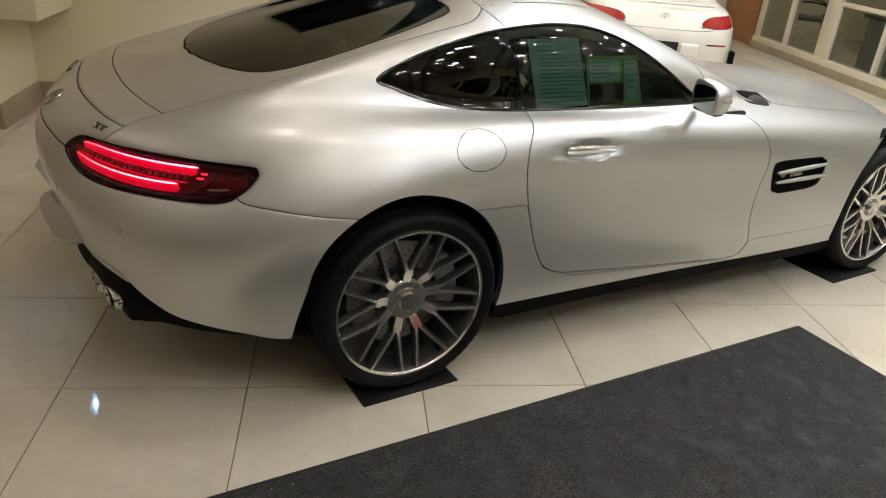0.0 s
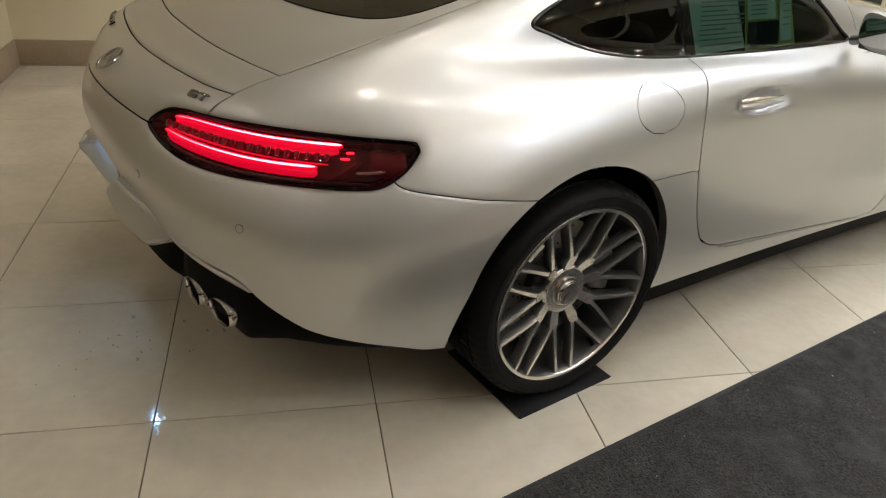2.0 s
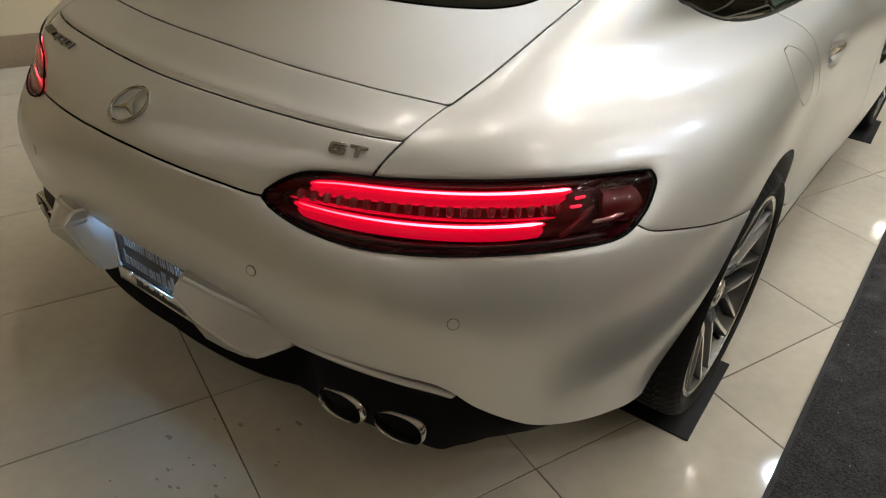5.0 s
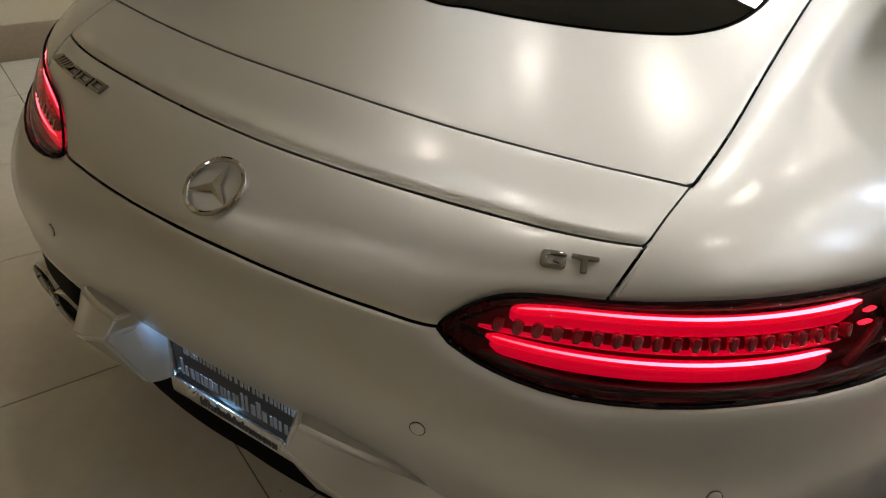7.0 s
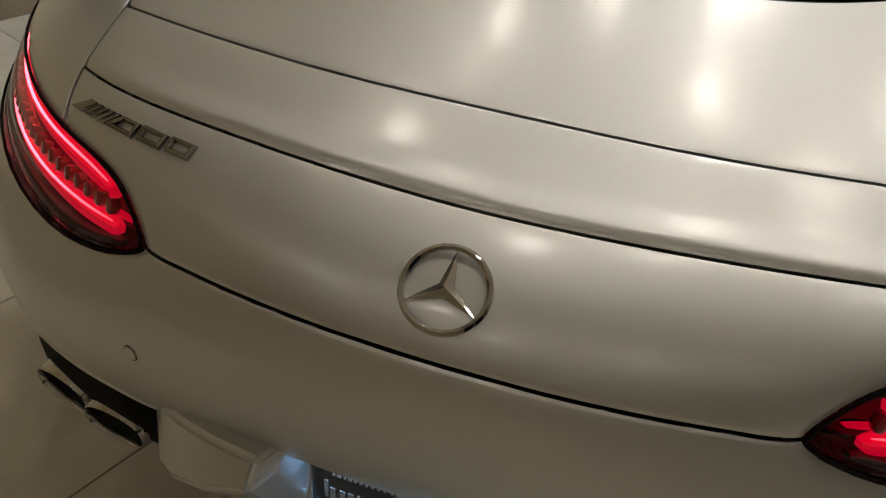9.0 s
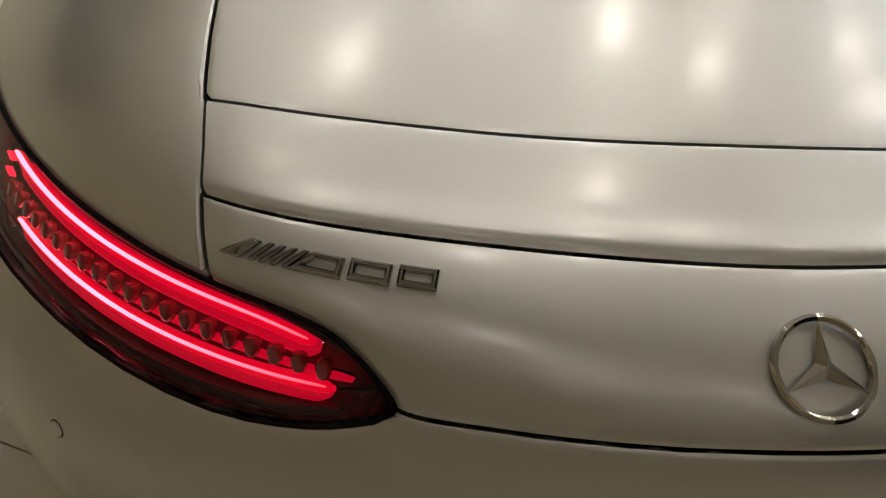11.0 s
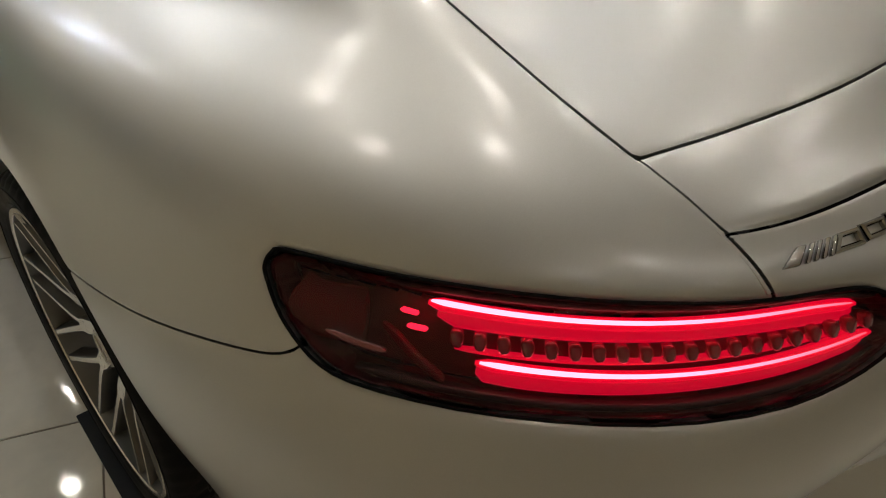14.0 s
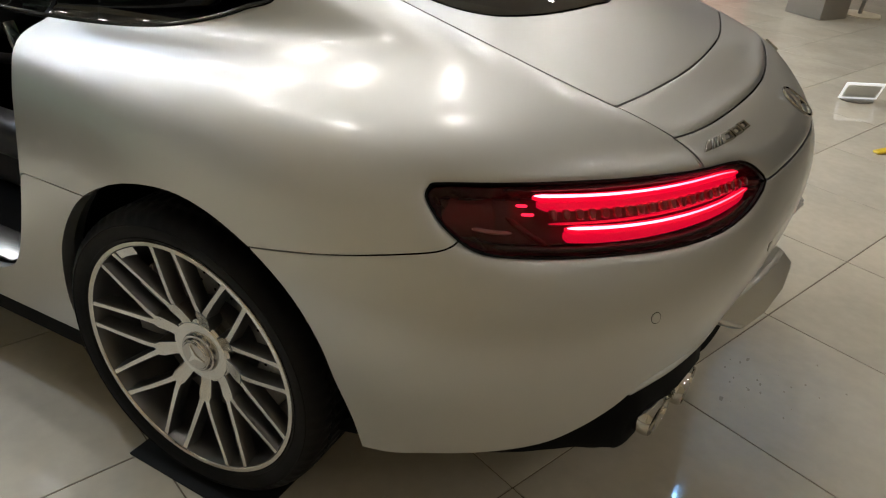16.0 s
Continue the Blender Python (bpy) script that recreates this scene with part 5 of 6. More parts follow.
spoke = joined(arm([(0.045, 0, 0.032, 0.090), (0.08, 0, 0.032, 0.097), (0.106, 0, 0.037, 0.107), (0.121, 0, 0.029, 0.112)], 0.034),
               *[arm([(0.108, k * radians(1.8), 0.0165, 0.1075), (0.14, k * radians(5.9), 0.0140, 0.116), (0.19, k * radians(10.1), 0.0130, 0.125), (0.24, k * radians(12.8), 0.0125, 0.1335), (0.2655, k * radians(13.8), 0.0145, 0.1385)], 0.030) for k in (1, -1)])
SPOKE_MESH = mesh_of("spoke", spoke, RIM_DARK, RIM_FACE)
HUB_MESH = mesh_of("hub_plate", lathe([(0, 0.091), (0.040, 0.0965), (0.070, 0.0960), (0.072, 0.0935), (0.074, 0.0935), (0.078, 0.090), (0.080, 0.07), (0.060, 0.02)], 64), RIM_FACE)
cap = [(0, 0.1135), (0.031, 0.1135), (0.033, 0.1115), (0.0355, 0.1115), (0.0375, 0.1095), (0.039, 0.1045), (0.044, 0.1040), (0.046, 0.1000), (0.047, 0.093)]
CAP_MESH = mesh_of("centre_cap", lathe(cap, 48), CHROME_DULL)
blades = joined(*[slab([(0, 0.029), (0.0055, 0.0032), (0, 0), (-0.0055, 0.0032)], 0.002, 0, pose(0.1135, 0, 0, 0, 90, 0) @ pose(0, 0, 0, 0, 0, 120 * k + 90)) for k in range(3)])
STAR_MESH = mesh_of("cap_emblem", blades, CHROME)
DISC_MESH = mesh_of("brake_disc", lathe([(0.085, 0.020), (0.105, 0.020), (0.108, 0.036), (0.192, 0.036), (0.195, 0.034), (0.195, 0.006), (0.108, 0.004)], 72), DISC)
BELL_MESH = mesh_of("disc_bell", lathe([(0.05, 0.07), (0.095, 0.066), (0.102, 0.055), (0.104, 0.03)], 48), RIM_DARK)
holes = joined(*[slab([(0.0035 * math.cos(a), 0.0035 * math.sin(a)) for a in np.linspace(0, 2 * math.pi, 8, endpoint=False)], 0.0006, 0, pose(0.0362, r * math.sin(t + o), r * math.cos(t + o), 0, 90, 0)) for r, o in ((0.125, 0), (0.142, 0.09), (0.160, 0.18), (0.178, 0.27)) for t in np.linspace(0, 2 * math.pi, 18, endpoint=False)])
HOLE_MESH = mesh_of("drillings", holes, SEAL_AND_SHADE)
cal = bmesh.new()
ring = []
for a in np.linspace(-0.55, 0.55, 10):
    ring.append([cal.verts.new((x, r * math.cos(a), r * math.sin(a))) for r, x in ((0.128, 0.040), (0.130, 0.066), (0.150, 0.076), (0.190, 0.078), (0.212, 0.066), (0.214, -0.02), (0.128, -0.02))])
for a, b in zip(ring, ring[1:]):
    for k in range(7):
        cal.faces.new((a[k], a[(k + 1) % 7], b[(k + 1) % 7], b[k]))
cal.faces.new(ring[0])
cal.faces.new(ring[-1])
bmesh.ops.recalc_face_normals(cal, faces=cal.faces)
bmesh.ops.bevel(cal, geom=[e for e in cal.edges if e.calc_face_angle(0) > 0.5], offset=0.004, segments=2, affect="EDGES")
CALIPER_MESH = mesh_of("caliper", smooth(cal, 40), CALIPER)
bdg = bmesh.new()
arcs = [[bdg.verts.new((x, r * math.sin(a), r * math.cos(a))) for a in np.linspace(radians(-49), radians(-36), 8)] for r, x in ((0.247, 0.128), (0.247, 0.137), (0.264, 0.1405))]
for a, b in zip(arcs, arcs[1:]):
    for i in range(7):
        bdg.faces.new((a[i], a[i + 1], b[i + 1], b[i]))
bmesh.ops.recalc_face_normals(bdg, faces=bdg.faces)
BADGE_MESH = mesh_of("rim_badge", smooth(bdg), RIM_FACE)
valve = mesh_of("valve", tube([(0.10, 0, 0), (0.125, 0, -0.012)], 0.005, 8), SEAL_AND_SHADE)

for x, y in ((0.830, 0.027), (0.812, 2.655), (-0.830, 0.027), (-0.812, 2.655)):
    right = x > 0
    wheel = shared("wheel", BARREL_MESH, car, Matrix.Translation((x, y, 0.3425)) @ (Matrix() if right else Matrix.Rotation(math.pi, 4, "Z")))
    tagged(wheel, "multi-spoke alloy wheel with machined spoke faces")
    tagged(shared("tyre", TYRE_MESH, wheel, Matrix()), "black low profile tyre")
    shared("rim_lip", LIP_MESH, wheel, Matrix())
    phase = -2 if right else 14.6
    for k in range(9):
        shared("spoke", SPOKE_MESH, wheel, Matrix.Rotation(radians(-(40 * k + phase)), 4, "X"))
    for name, mesh, m in (("hub_plate", HUB_MESH, Matrix()), ("centre_cap", CAP_MESH, Matrix()), ("cap_emblem", STAR_MESH, Matrix.Rotation(radians(20), 4, "X")), ("brake_disc", DISC_MESH, Matrix()), ("disc_bell", BELL_MESH, Matrix()), ("drillings", HOLE_MESH, Matrix()),
                          ("caliper", CALIPER_MESH, Matrix.Rotation(radians(14 if right else 166), 4, "X")), ("rim_badge", BADGE_MESH, Matrix() if right else Matrix.Rotation(radians(-13.5), 4, "X")), ("valve", valve, Matrix.Translation((0, 0.13, -0.21)))):
        shared(name, mesh, wheel, m)


# ---- ceiling lights ----
def downlight(name, glow, label):
    lamp = empty(name, label, "ceiling lamp", "ceiling downlights")
    part("trim_ring", lathe([(0.062, 0.02), (0.062, -0.003), (0.078, -0.006), (0.082, 0.0)], 24, pose(0, 0, 0, 0, 90, 0)), FRAME_WHITE, lamp)
    bm = bmesh.new()
    bmesh.ops.create_circle(bm, cap_ends=True, segments=20, radius=0.060, matrix=pose(0, 0, 0.004, 180, 0, 0))
    part("glowing_disc", bm, glow, lamp, "glowing lamp face")
    return lamp


warm = downlight("downlight", LAMP, "round recessed ceiling downlight, lit warm white")
cool = downlight("spotlight", LAMP_COOL, "round recessed ceiling spot, lit cold white")
# white track spots over the aisle and in front of the car; warm downlights in rows between them
SPOTS = [(4.33, 1.60), (4.60, 0.50), (2.18, 3.39), (4.40, 3.60), (3.40, -3.60), (4.90, -2.40)]
cool.matrix_basis = room(*SPOTS[0], CEILING - 0.005)
for a, b in SPOTS[1:]:
    copy_thing(cool, room(a, b, CEILING - 0.005))
# narrow track spots over both flanks of the car, aimed at the floor beside it
for x, y, aim, power, spread in ((0.88, 1.33, (2.1, 0.7, 0), 66, 70), (-1.02, 1.15, (-2.4, 1.0, 0), 185, 54)):
    track = empty("track_spot", "white cylindrical track spot aimed at the floor, lit", "ceiling lamp", "ceiling track spots", m=look((x, y, CEILING - 0.17), aim))
    part("can", lathe([(0.0, -0.02), (0.050, -0.02), (0.052, -0.025), (0.052, -0.14), (0.045, -0.15), (0.0, -0.15)], 32, pose(0, 0, 0, 0, 90, 0)), FRAME_WHITE, track)
    bm = bmesh.new()
    bmesh.ops.create_circle(bm, cap_ends=True, segments=24, radius=0.028, matrix=pose(0, 0, 0.015, 180, 0, 0))
    part("lamp_face", bm, LAMP, track, "glowing lamp face")
    beam = bpy.data.lights.new("beam", "SPOT")
    beam.energy, beam.color, beam.spot_size, beam.spot_blend, beam.shadow_soft_size = power, (0.66, 0.80, 1.0), radians(spread), 1.0, 0.05
    ob = new("beam", beam)
    ob.parent, ob.matrix_basis = track, pose(0, 0, -0.03)
# downlights straight over the car, then the regular rows round them
OVER = [(1.22, 1.47), (1.90, 0.88), (1.72, -0.17), (2.45, 0.10), (1.74, -0.97), (2.30, -2.35), (0.85, -1.90), (0.50, -0.47), (-0.20, 0.10), (0.08, 1.45)]
rows = [(0.75 + 1.02 * i, -0.05 + 1.06 * j) for i in range(5) for j in range(-8, 7)]
rows = [(a, b) for a, b in rows if not ((b > 2.3 and a < 1.8) or (a < 2.6 and abs(b) < 2.6) or (b < -4.6 and a < 2.5) or any(math.hypot(a - p, b - q) < 0.6 for p, q in SPOTS))]
for k, (a, b) in enumerate(OVER + rows):
    m = room(a, b, CEILING - 0.005)
    if k:
        copy_thing(warm, m)
    else:
        warm.matrix_basis = m
# three unseen lamps added behind the car to brighten its upright tail faces
for b in (-5.7, -3.1, -0.5):
    copy_thing(warm, room(-3.2, b, CEILING - 0.005))
for a in (-4.2, -6.4):
    for b in (-7.4, -4.6, -1.8, 1.0):
        copy_thing(warm, room(a, b, CEILING - 0.005))
for j in range(-7, 6):
    copy_thing(warm, room(7.4, 0.3 + 1.4 * j, 2.745))


# ---- the white coupe behind, and a red one across the room ----
OTHER = Loft(np.array([[float(q) for q in line.split()] for line in (
    "0 .06 .22  .45 .07 .22  .66 .16 .2  .74 .45 .18  .75 .85 .18  .74 2.0 .18  .74 3.3 .18  .6 4.0 .2  0 4.2 .2",
    "0 0 .40  .45 .01 .40  .72 .12 .40  .79 .45 .40  .80 .85 .40  .77 2.0 .42  .79 3.3 .42  .66 4.05 .42  0 4.27 .42",
    "0 -.01 .58  .44 0 .58  .70 .11 .58  .785 .45 .60  .79 .85 .62  .76 2 .60  .77 3.3 .58  .64 4.0 .55  0 4.22 .55",
    "0 .05 .72  .43 .06 .72  .67 .16 .72  .745 .45 .73  .75 .85 .75  .73 2 .71  .72 3.3 .67  .55 3.9 .62  0 4.15 .63",
    "0 .09 .83  .40 .10 .82  .58 .20 .81  .66 .45 .815  .68 .85 .82  .69 2 .79  .65 3.2 .72  .45 3.7 .68  0 3.95 .69",
    "0 .45 .87  .38 .45 .865  .52 .5 .86  .58 .65 .87  .61 1.0 .86  .64 2 .83  .55 2.9 .77  .35 3.2 .76  0 3.3 .77",
    "0 1.0 1.06  .3 1.0 1.06  .42 1.05 1.05  .47 1.15 1.06  .49 1.4 1.08  .50 2 1.06  .45 2.5 .95  .25 2.7 .93  0 2.75 .94",
    "0 1.5 1.14  0 1.5 1.14  0 1.5 1.14  0 1.55 1.14  0 1.6 1.145  0 1.8 1.15  0 2.0 1.14  0 2.1 1.12  0 2.1 1.12")]).reshape(8, -1, 3))
sh = Shell(OTHER, np.linspace(0, 8, 90), np.linspace(0, 7, 84))
left = sh.f
for y in (0.82, 3.28):
    _, left = sh.cut(left, lambda p, n, y=y: np.where(p[:, 0] > 0.4, np.hypot(p[:, 1] - y, p[:, 2] - 0.30) - 0.34, 1.0), 0)
got, seams = {}, []
for name, field, gap in (
        ("tail_light", inside_line(spline(pairs(".36,.67 .42,.735 .60,.755 .74,.74 .755,.68 .62,.645 .45,.645")), back, lambda p: p[:, 1] < 0.6), 0.002),
        ("reflector", inside_line(pairs(".40,.505 .64,.50 .64,.485 .42,.49"), back, lambda p: p[:, 1] < 0.6), 0.001),
        ("side_window", inside_line(spline(pairs("1.0,.90 2.0,.86 2.75,.82 2.3,1.0 1.8,1.07 1.35,1.06")), side, flank), 0.004),
        ("rear_window", inside_line(spline(pairs("0,.60 .3,.61 .42,.70 .40,1.0 .33,1.25 0,1.3 -.3,1.25 -.3,.61")), top, lambda p: p[:, 2] > 0.85), 0.004),
        ("windscreen", inside_line(spline(pairs("0,2.95 .35,2.85 .5,2.65 .42,2.35 0,2.3 -.4,2.35 -.4,2.85")), top, lambda p: p[:, 2] > 0.7), 0.004),
        ("trunk_lid", inside_line(np.concatenate([spline(pairs("-.2,.615 0,.615 .40,.62 .52,.66 .56,.74 .55,.80"), False), np.array(pairs(".46,.86 -.2,.88"))]), back, lambda p: p[:, 1] < 0.5), 0.002)):
    got[name], seam, left = sh.take(left, field, gap)
    seams += seam
coupe = empty("white_car", "white two-door coupe with red tail lights, parked", "car")
for s in (1, -1):
    smooth_part("tail_light", shell_mesh(sh, got["tail_light"], (s,), 0.004, 0.002), RED_LENS, coupe, "red tail light lens")
    smooth_part("reflector", shell_mesh(sh, got["reflector"], (s,), 0.002), RED_LENS, coupe, "red bumper reflector")
    smooth_part("side_window", shell_mesh(sh, got["side_window"], (s,), 0.004), DARK_TINT, coupe, "dark side window")
    part("pod", box(0.18 * s, -0.02, 0.38, 0.36 * s, 0.04, 0.50, 0.02, 3), WHITE_GLOSS, coupe)
    part("bumper_vent", box(0.70 * s, 0.095, 0.30, 0.742 * s, 0.20, 0.45, 0.02, 3), BLACK, coupe, "black bumper vent")
    for y in (0.82, 3.28):
        w = shared("wheel", BARREL_MESH, coupe, Matrix.Translation((0.64 * s, y, 0.311)) @ (Matrix() if s > 0 else Matrix.Rotation(math.pi, 4, "Z")) @ Matrix.Diagonal((0.8, 0.917, 0.917, 1)))
        shared("tyre", TYRE_MESH, w, Matrix())
        shared("rim_lip", LIP_MESH, w, Matrix())
        shared("hub_plate", HUB_MESH, w, Matrix())
        for k in range(9):
            shared("spoke", SPOKE_MESH, w, Matrix.Rotation(radians(40 * k), 4, "X"))
painted = []
for name, faces, mat, label in (("body", left, WHITE_GLOSS, ""), ("trunk_lid", got["trunk_lid"], WHITE_GLOSS, ""), ("rear_window", got["rear_window"], DARK_TINT, "dark rear window"), ("windscreen", got["windscreen"], DARK_TINT, "dark windscreen")):
    painted.append(smooth_part(name, shell_mesh(sh, faces, (1, -1), 0.01), mat, coupe, label))
smooth_part("seal", shell_mesh(sh, seams, (1, -1), 0, -0.005), SEAL_AND_SHADE, coupe)
part("underbody", box(-0.52, 0.2, 0.16, 0.52, 3.9, 0.42, 0.02), SEAL_AND_SHADE, coupe)
part("lip_spoiler", tube([(x, 0.115 - 0.02 * (1 - (x / 0.45) ** 2), 0.838) for x in np.linspace(-0.45, 0.45, 15)], 0.012, 8), WHITE_GLOSS, coupe)
part("plate", box(-0.16, -0.022, 0.40, 0.16, -0.008, 0.51, 0.003), PLATE_BLACK, coupe, "black dealer plate")
part("emblem", tube([(0.04 * math.cos(a), 0.052 - 0.06 * 0.04 * math.sin(a), 0.715 + 0.04 * math.sin(a)) for a in np.linspace(0, 2 * math.pi, 30, endpoint=False)], 0.004, 6, closed=True), CHROME, coupe, "round chrome emblem")
for k in range(3):
    a = math.pi / 2 + k * 2 * math.pi / 3
    part("emblem_blade", tube([(0, 0.047, 0.715), (0.04 * math.cos(a), 0.05, 0.715 + 0.04 * math.sin(a))], 0.004, 6, taper=[1, 0.4]), CHROME, coupe)
for x, w in ((-0.34, 0.14), (0.30, 0.05), (0.365, 0.05)):
    part("badge", box(x - w / 2, 0.040, 0.640, x + w / 2, 0.050, 0.656, 0.002), CHROME_DULL, coupe, "chrome badge")
coupe.matrix_basis = pose(-2.452, 4.361, 0, 0, 0, 57.6) @ Matrix.Scale(1.02, 4)
red = copy_thing(coupe, pose(8.95, -1.1, 0, 0, 0, 8))
red.name = "red_car"
tagged(red, "red two-door coupe parked across the showroom", "car")
for ob in red.children:
    if ob.material_slots and ob.material_slots[0].material == WHITE_GLOSS:
        ob.material_slots[0].link = "OBJECT"
        ob.material_slots[0].material = RED_GLOSS

# ---- across the room ----
column = part("column", box(-0.2, -0.2, 0, 0.2, 0.2, CEILING, 0.008), GREY_PANEL)
column.matrix_basis = pose(6.45, -0.83, 0, 0, 0, math.degrees(ALONG) - 12)
tagged(column, "grey clad square column on the showroom floor", "column", kind="structure")
stand = empty("sign_stand", "grey metal stand with a white foot plate", "stand", m=pose(6.85, -1.22, 0))
part("foot", slab([(0.22 * math.cos(a), 0.22 * math.sin(a)) for a in np.linspace(0, 2 * math.pi, 6, endpoint=False)], 0.015, 0.004), FRAME_WHITE, stand)
part("post", tube([(0, 0, 0.012), (0.03, -0.03, 0.9), (0.05, -0.05, 1.5)], 0.02, 10), GREY_METAL, stand)
part("board", box(-0.02, -0.25, 1.2, 0.0, 0.25, 1.7, 0.005), FRAME_WHITE, stand)
card = empty("card_holder", "low white card holder on an oval grey foot", "sign", m=pose(3.52, -1.26, 0, 0, 0, -58))
part("foot", slab([(0.11 * math.cos(a), 0.075 * math.sin(a)) for a in np.linspace(0, 2 * math.pi, 28, endpoint=False)], 0.012, 0.004), GREY_METAL, card)
# the card's brightness is put in as a weak glow of its own
part("card", box(-0.13, -0.004, 0, 0.13, 0.004, 0.12, 0.001, 1, pose(0, 0, 0.013, 20, 0, 0)), CARD_GLOW, card, "white card, its brightness put in as a glow")
part("card_face", box(-0.115, -0.006, 0.014, 0.115, -0.004, 0.104, 0.0, 1, pose(0, 0, 0.013, 20, 0, 0)), PAPER, card)
# stands in for the tip of a larger yellow thing, otherwise not built
wedge = part("floor_wedge", box(-0.10, -0.035, 0.0005, 0.10, 0.035, 0.032, 0.012, 3), YELLOW)
for v in wedge.data.vertices:
    if v.co.x < 0:
        v.co.z *= 0.5
        v.co.y *= 0.6
wedge.matrix_basis = pose(2.57, -1.44, 0, 0, 0, -45)
tagged(wedge, "small yellow tip on the tiles, standing for a larger yellow thing", "wedge")


# ---- the offices' furniture ----
def office_chair(m):
    chair = empty("office_chair", "black visitor chair with curved arms and metal legs", "chair", "office chairs", m=m)
    part("seat", box(-0.24, -0.23, 0.42, 0.24, 0.23, 0.47, 0.02, 3), LEATHER, chair)
    part("backrest", box(-0.22, -0.02, 0.0, 0.22, 0.02, 0.38, 0.015, 3, pose(0, 0.24, 0.55, -12, 0, 0)), LEATHER, chair)
    for k in (-1, 1):
        part("arm", tube([tuple(q) for q in spline([(0.26 * k, 0.26, 0.62), (0.27 * k, 0.10, 0.68), (0.27 * k, -0.14, 0.66), (0.26 * k, -0.22, 0.56), (0.26 * k, -0.16, 0.44)], False, 6)], 0.014, 8), BLACK, chair)
        part("leg", tube([(0.24 * k, -0.18, 0.44), (0.25 * k, -0.24, 0.004)], 0.012, 8), GREY_METAL, chair)
        part("leg", tube([(0.24 * k, 0.18, 0.44), (0.25 * k, 0.26, 0.004)], 0.012, 8), GREY_METAL, chair)
        part("back_post", tube([(0.2 * k, 0.20, 0.45), (0.2 * k, 0.25, 0.62)], 0.012, 8), GREY_METAL, chair)
    return chair


first_chair = office_chair(room(6.75, 7.20, 0, 60))
copy_thing(first_chair, room(7.0, 3.0, 0, 110))
for b in (4.5, 0.6, -3.2):
    desk = empty("desk", "dark office desk with a curved frosted front", "desk", "office desks", m=room(6.6, b))
    part("top", box(-0.4, -0.8, 0.71, 0.4, 0.8, 0.75, 0.01), DESK, desk)
    part("front_panel", box(-0.36, -0.75, 0.002, -0.32, 0.75, 0.71, 0.008), GREY_PANEL, desk)
    for k in (-1, 1):
        part("side_panel", box(-0.32, 0.72 * k - 0.02, 0.002, 0.36, 0.72 * k + 0.02, 0.71, 0.006), DESK, desk)
    box_ob = part("paper_stack", box(-0.12, -0.16, 0.752, 0.10, 0.14, 0.80, 0.004), PAPER)
    box_ob.matrix_basis = room(6.6, b + 0.3)
    tagged(box_ob, "stack of white papers on the office desk", "papers", "desk papers")


# ---- mats and pads on the floor ----
mat = empty("carpet_runner", "charcoal carpet runner with a black rubber edge on the tiles", "mat")
part("carpet_surface", box(1.232, -0.76, 0.0005, 2.45, 1.822, 0.0095, 0.002), CARPET, mat)
for x0, y0, x1, y1 in ((1.218, -0.774, 1.232, 1.836), (2.45, -0.774, 2.464, 1.836), (1.232, 1.822, 2.45, 1.836), (1.232, -0.774, 2.45, -0.76)):
    part("edging", box(x0, y0, 0.0003, x1, y1, 0.007, 0.002), CARPET_EDGE, mat, "black rubber edging")
random.seed(9)
for k in range(34):
    x, y, a = random.uniform(1.25, 2.4), random.uniform(-0.7, 1.8), random.uniform(0, 180)
    part("lint", box(-0.003, -0.0006, 0, random.uniform(0, 0.003), 0.0006, 0.0006, 0, 1, pose(x, y, 0.0098, 0, 0, a)), LINT, mat)
pads = []
for x, y in ((0.822, 0.028), (-0.822, 0.028), (0.812, 2.57), (-0.812, 2.57)):
    pad = part("tyre_pad", box(-0.182, -0.188, 0.0004, 0.182, 0.188, 0.0062, 0.0015), PAD)
    pad.matrix_basis = pose(x, y, 0, 0, 0, 2 if x > 0 else -2)
    tagged(pad, "black rubber pad under a car tyre", "mat", "pads under the tyres")

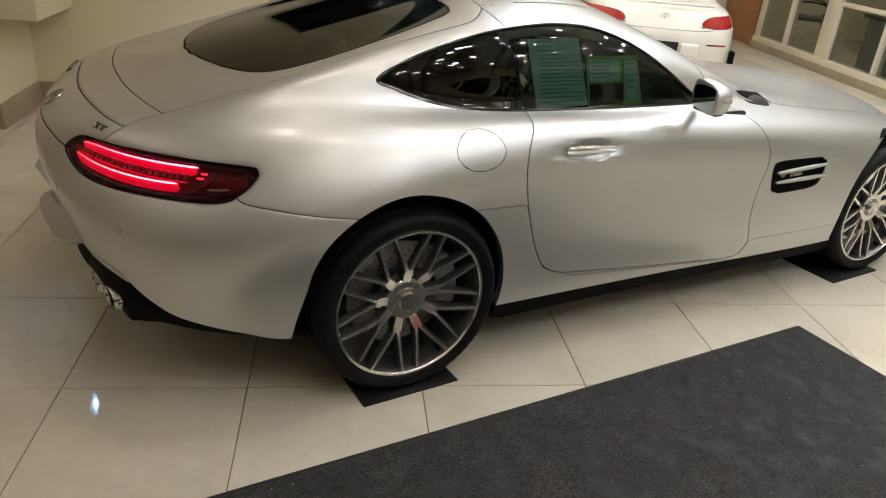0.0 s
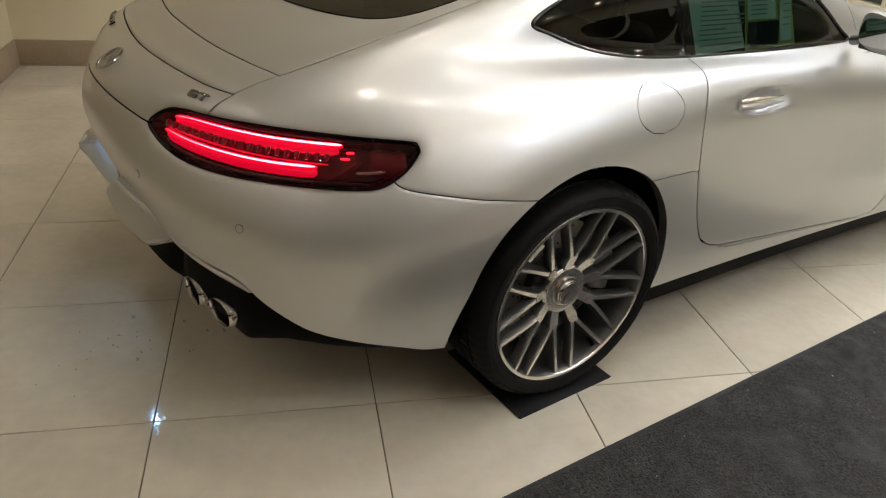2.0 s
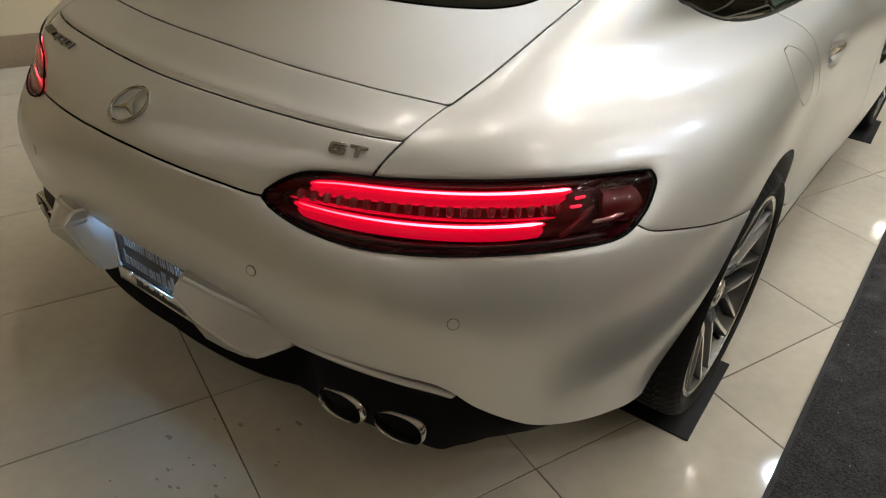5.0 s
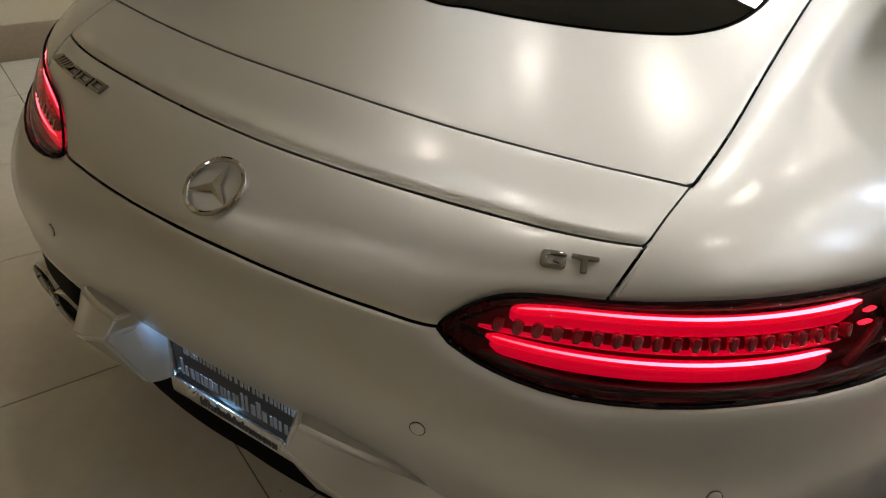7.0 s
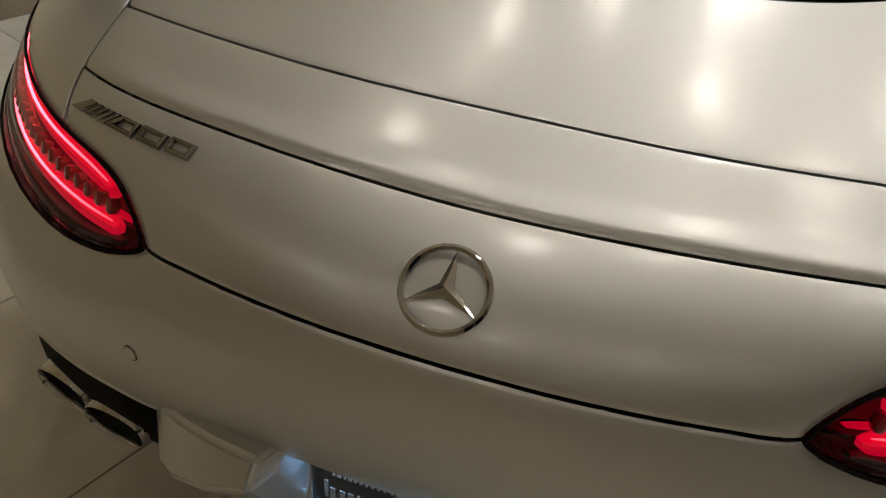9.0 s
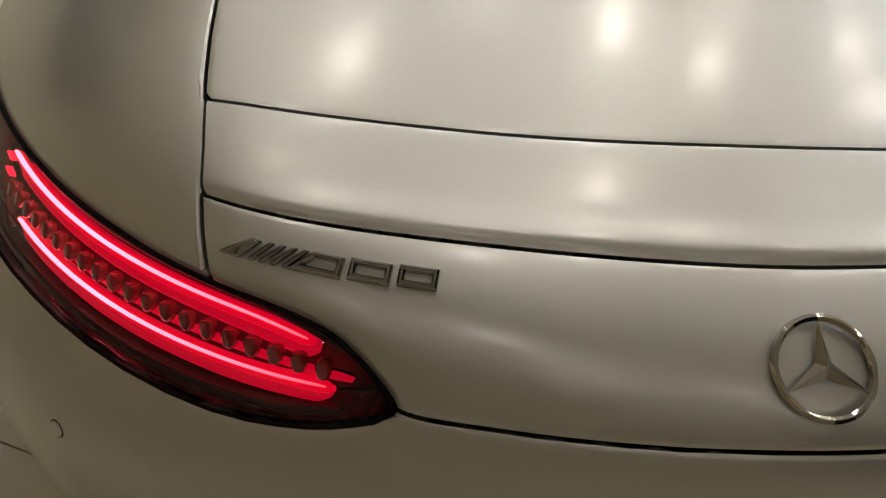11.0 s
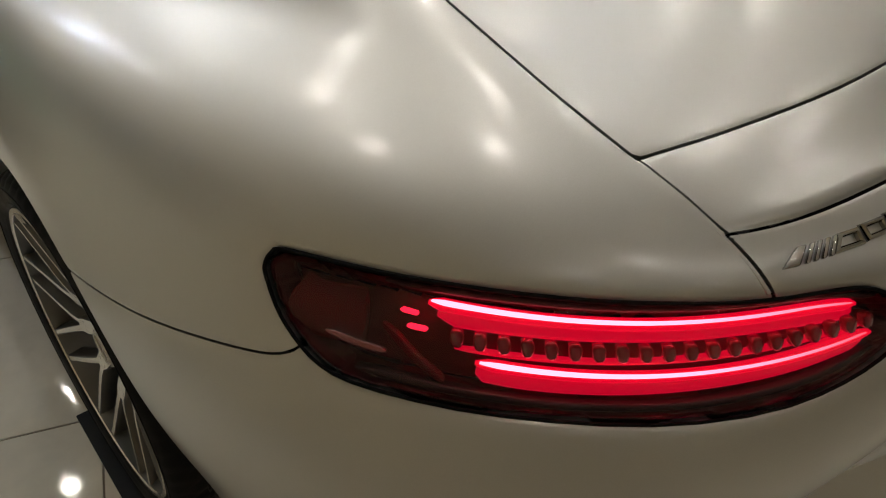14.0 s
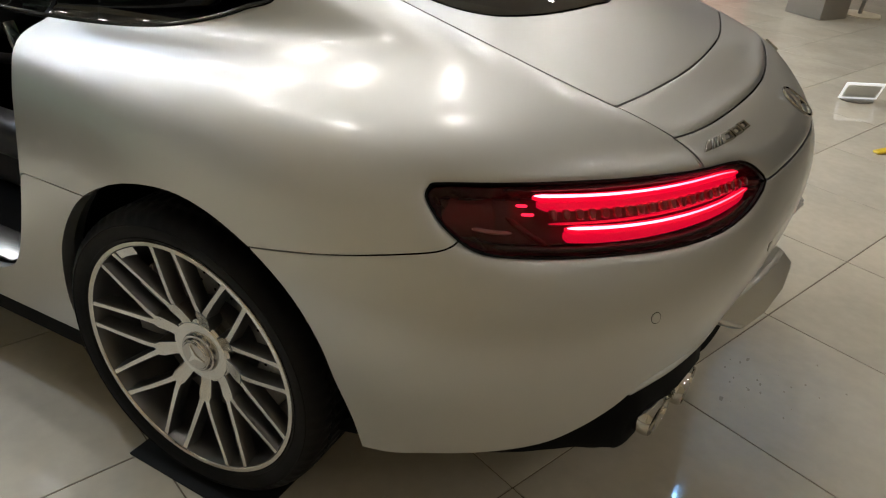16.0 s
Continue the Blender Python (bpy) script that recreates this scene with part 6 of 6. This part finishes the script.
# dark scuffs left on the tiles behind the tail
random.seed(21)
verts, faces = [], []
for k in range(42):
    x, y = random.gauss(0.11, 0.09), random.gauss(-0.98, 0.14)
    r = random.uniform(0.001, 0.004) * (1.8 if k % 9 == 0 else 1)
    base = len(verts)
    for a in range(7):
        f = r * random.uniform(0.5, 1.2)
        verts.append((x + 1.8 * f * math.cos(a * 0.8976), y + f * math.sin(a * 0.8976), 0.0004))
    faces.append(tuple(range(base, base + 7)))
me = bpy.data.meshes.new("floor_scuffs")
me.from_pydata(verts, [], faces)
me.materials.append(SCUFF)
tagged(new("floor_scuffs", me), "small dark scuff marks on the tiles", "dirt", kind="stuff")

# ---- floor tiles ----
floor = part("floor", box(-8.2, -10.4, -0.05, 9.2, 9.4, -0.0035), GROUT)
floor.matrix_basis = ROOM
tagged(floor, "glossy cream floor tiles with brown grout", "floor", kind="structure")
SIZE, JOINT = 0.6115, 0.0035
PHASE_A = (0.750 * 0.368 - 0.483 * 0.930) % SIZE
PHASE_B = (-0.750 * 0.930 - 0.483 * 0.368) % SIZE
TILE_MESH = mesh_of("tile", box(JOINT / 2, JOINT / 2, -0.012, SIZE - JOINT / 2, SIZE - JOINT / 2, 0, 0.0012, 1), TILE)
far_tiles = []
count = 0
centre = ROOM.inverted() @ Vector((0.2, 0.0, 0))
spots = []
for i in range(-14, 16):
    for j in range(-18, 16):
        a, b = PHASE_A + i * SIZE, PHASE_B + j * SIZE
        if -8.0 < a and a + SIZE < 9.0 and -10.2 < b and b + SIZE < 9.2:
            spots.append(((a + SIZE / 2 - centre.x) ** 2 + (b + SIZE / 2 - centre.y) ** 2, a, b))
spots.sort()
for _, a, b in spots[:300]:
    shared("tile", TILE_MESH, floor, Matrix.Translation((a, b, 0)))
verts, faces = [], []
for _, a, b in spots[300:]:
    k = len(verts)
    e = JOINT / 2
    for x, y, z in ((e, e, -0.012), (SIZE - e, e, -0.012), (SIZE - e, SIZE - e, -0.012), (e, SIZE - e, -0.012), (e, e, 0), (SIZE - e, e, 0), (SIZE - e, SIZE - e, 0), (e, SIZE - e, 0)):
        verts.append((a + x, b + y, z))
    faces += [(k + 4, k + 5, k + 6, k + 7), (k, k + 1, k + 5, k + 4), (k + 1, k + 2, k + 6, k + 5), (k + 2, k + 3, k + 7, k + 6), (k + 3, k, k + 4, k + 7)]
me = bpy.data.meshes.new("far_tiles")
me.from_pydata(verts, [], faces)
me.materials.append(TILE)
tagged(shared("far_tiles", me, floor, Matrix()), "glossy cream floor tiles", kind="stuff")
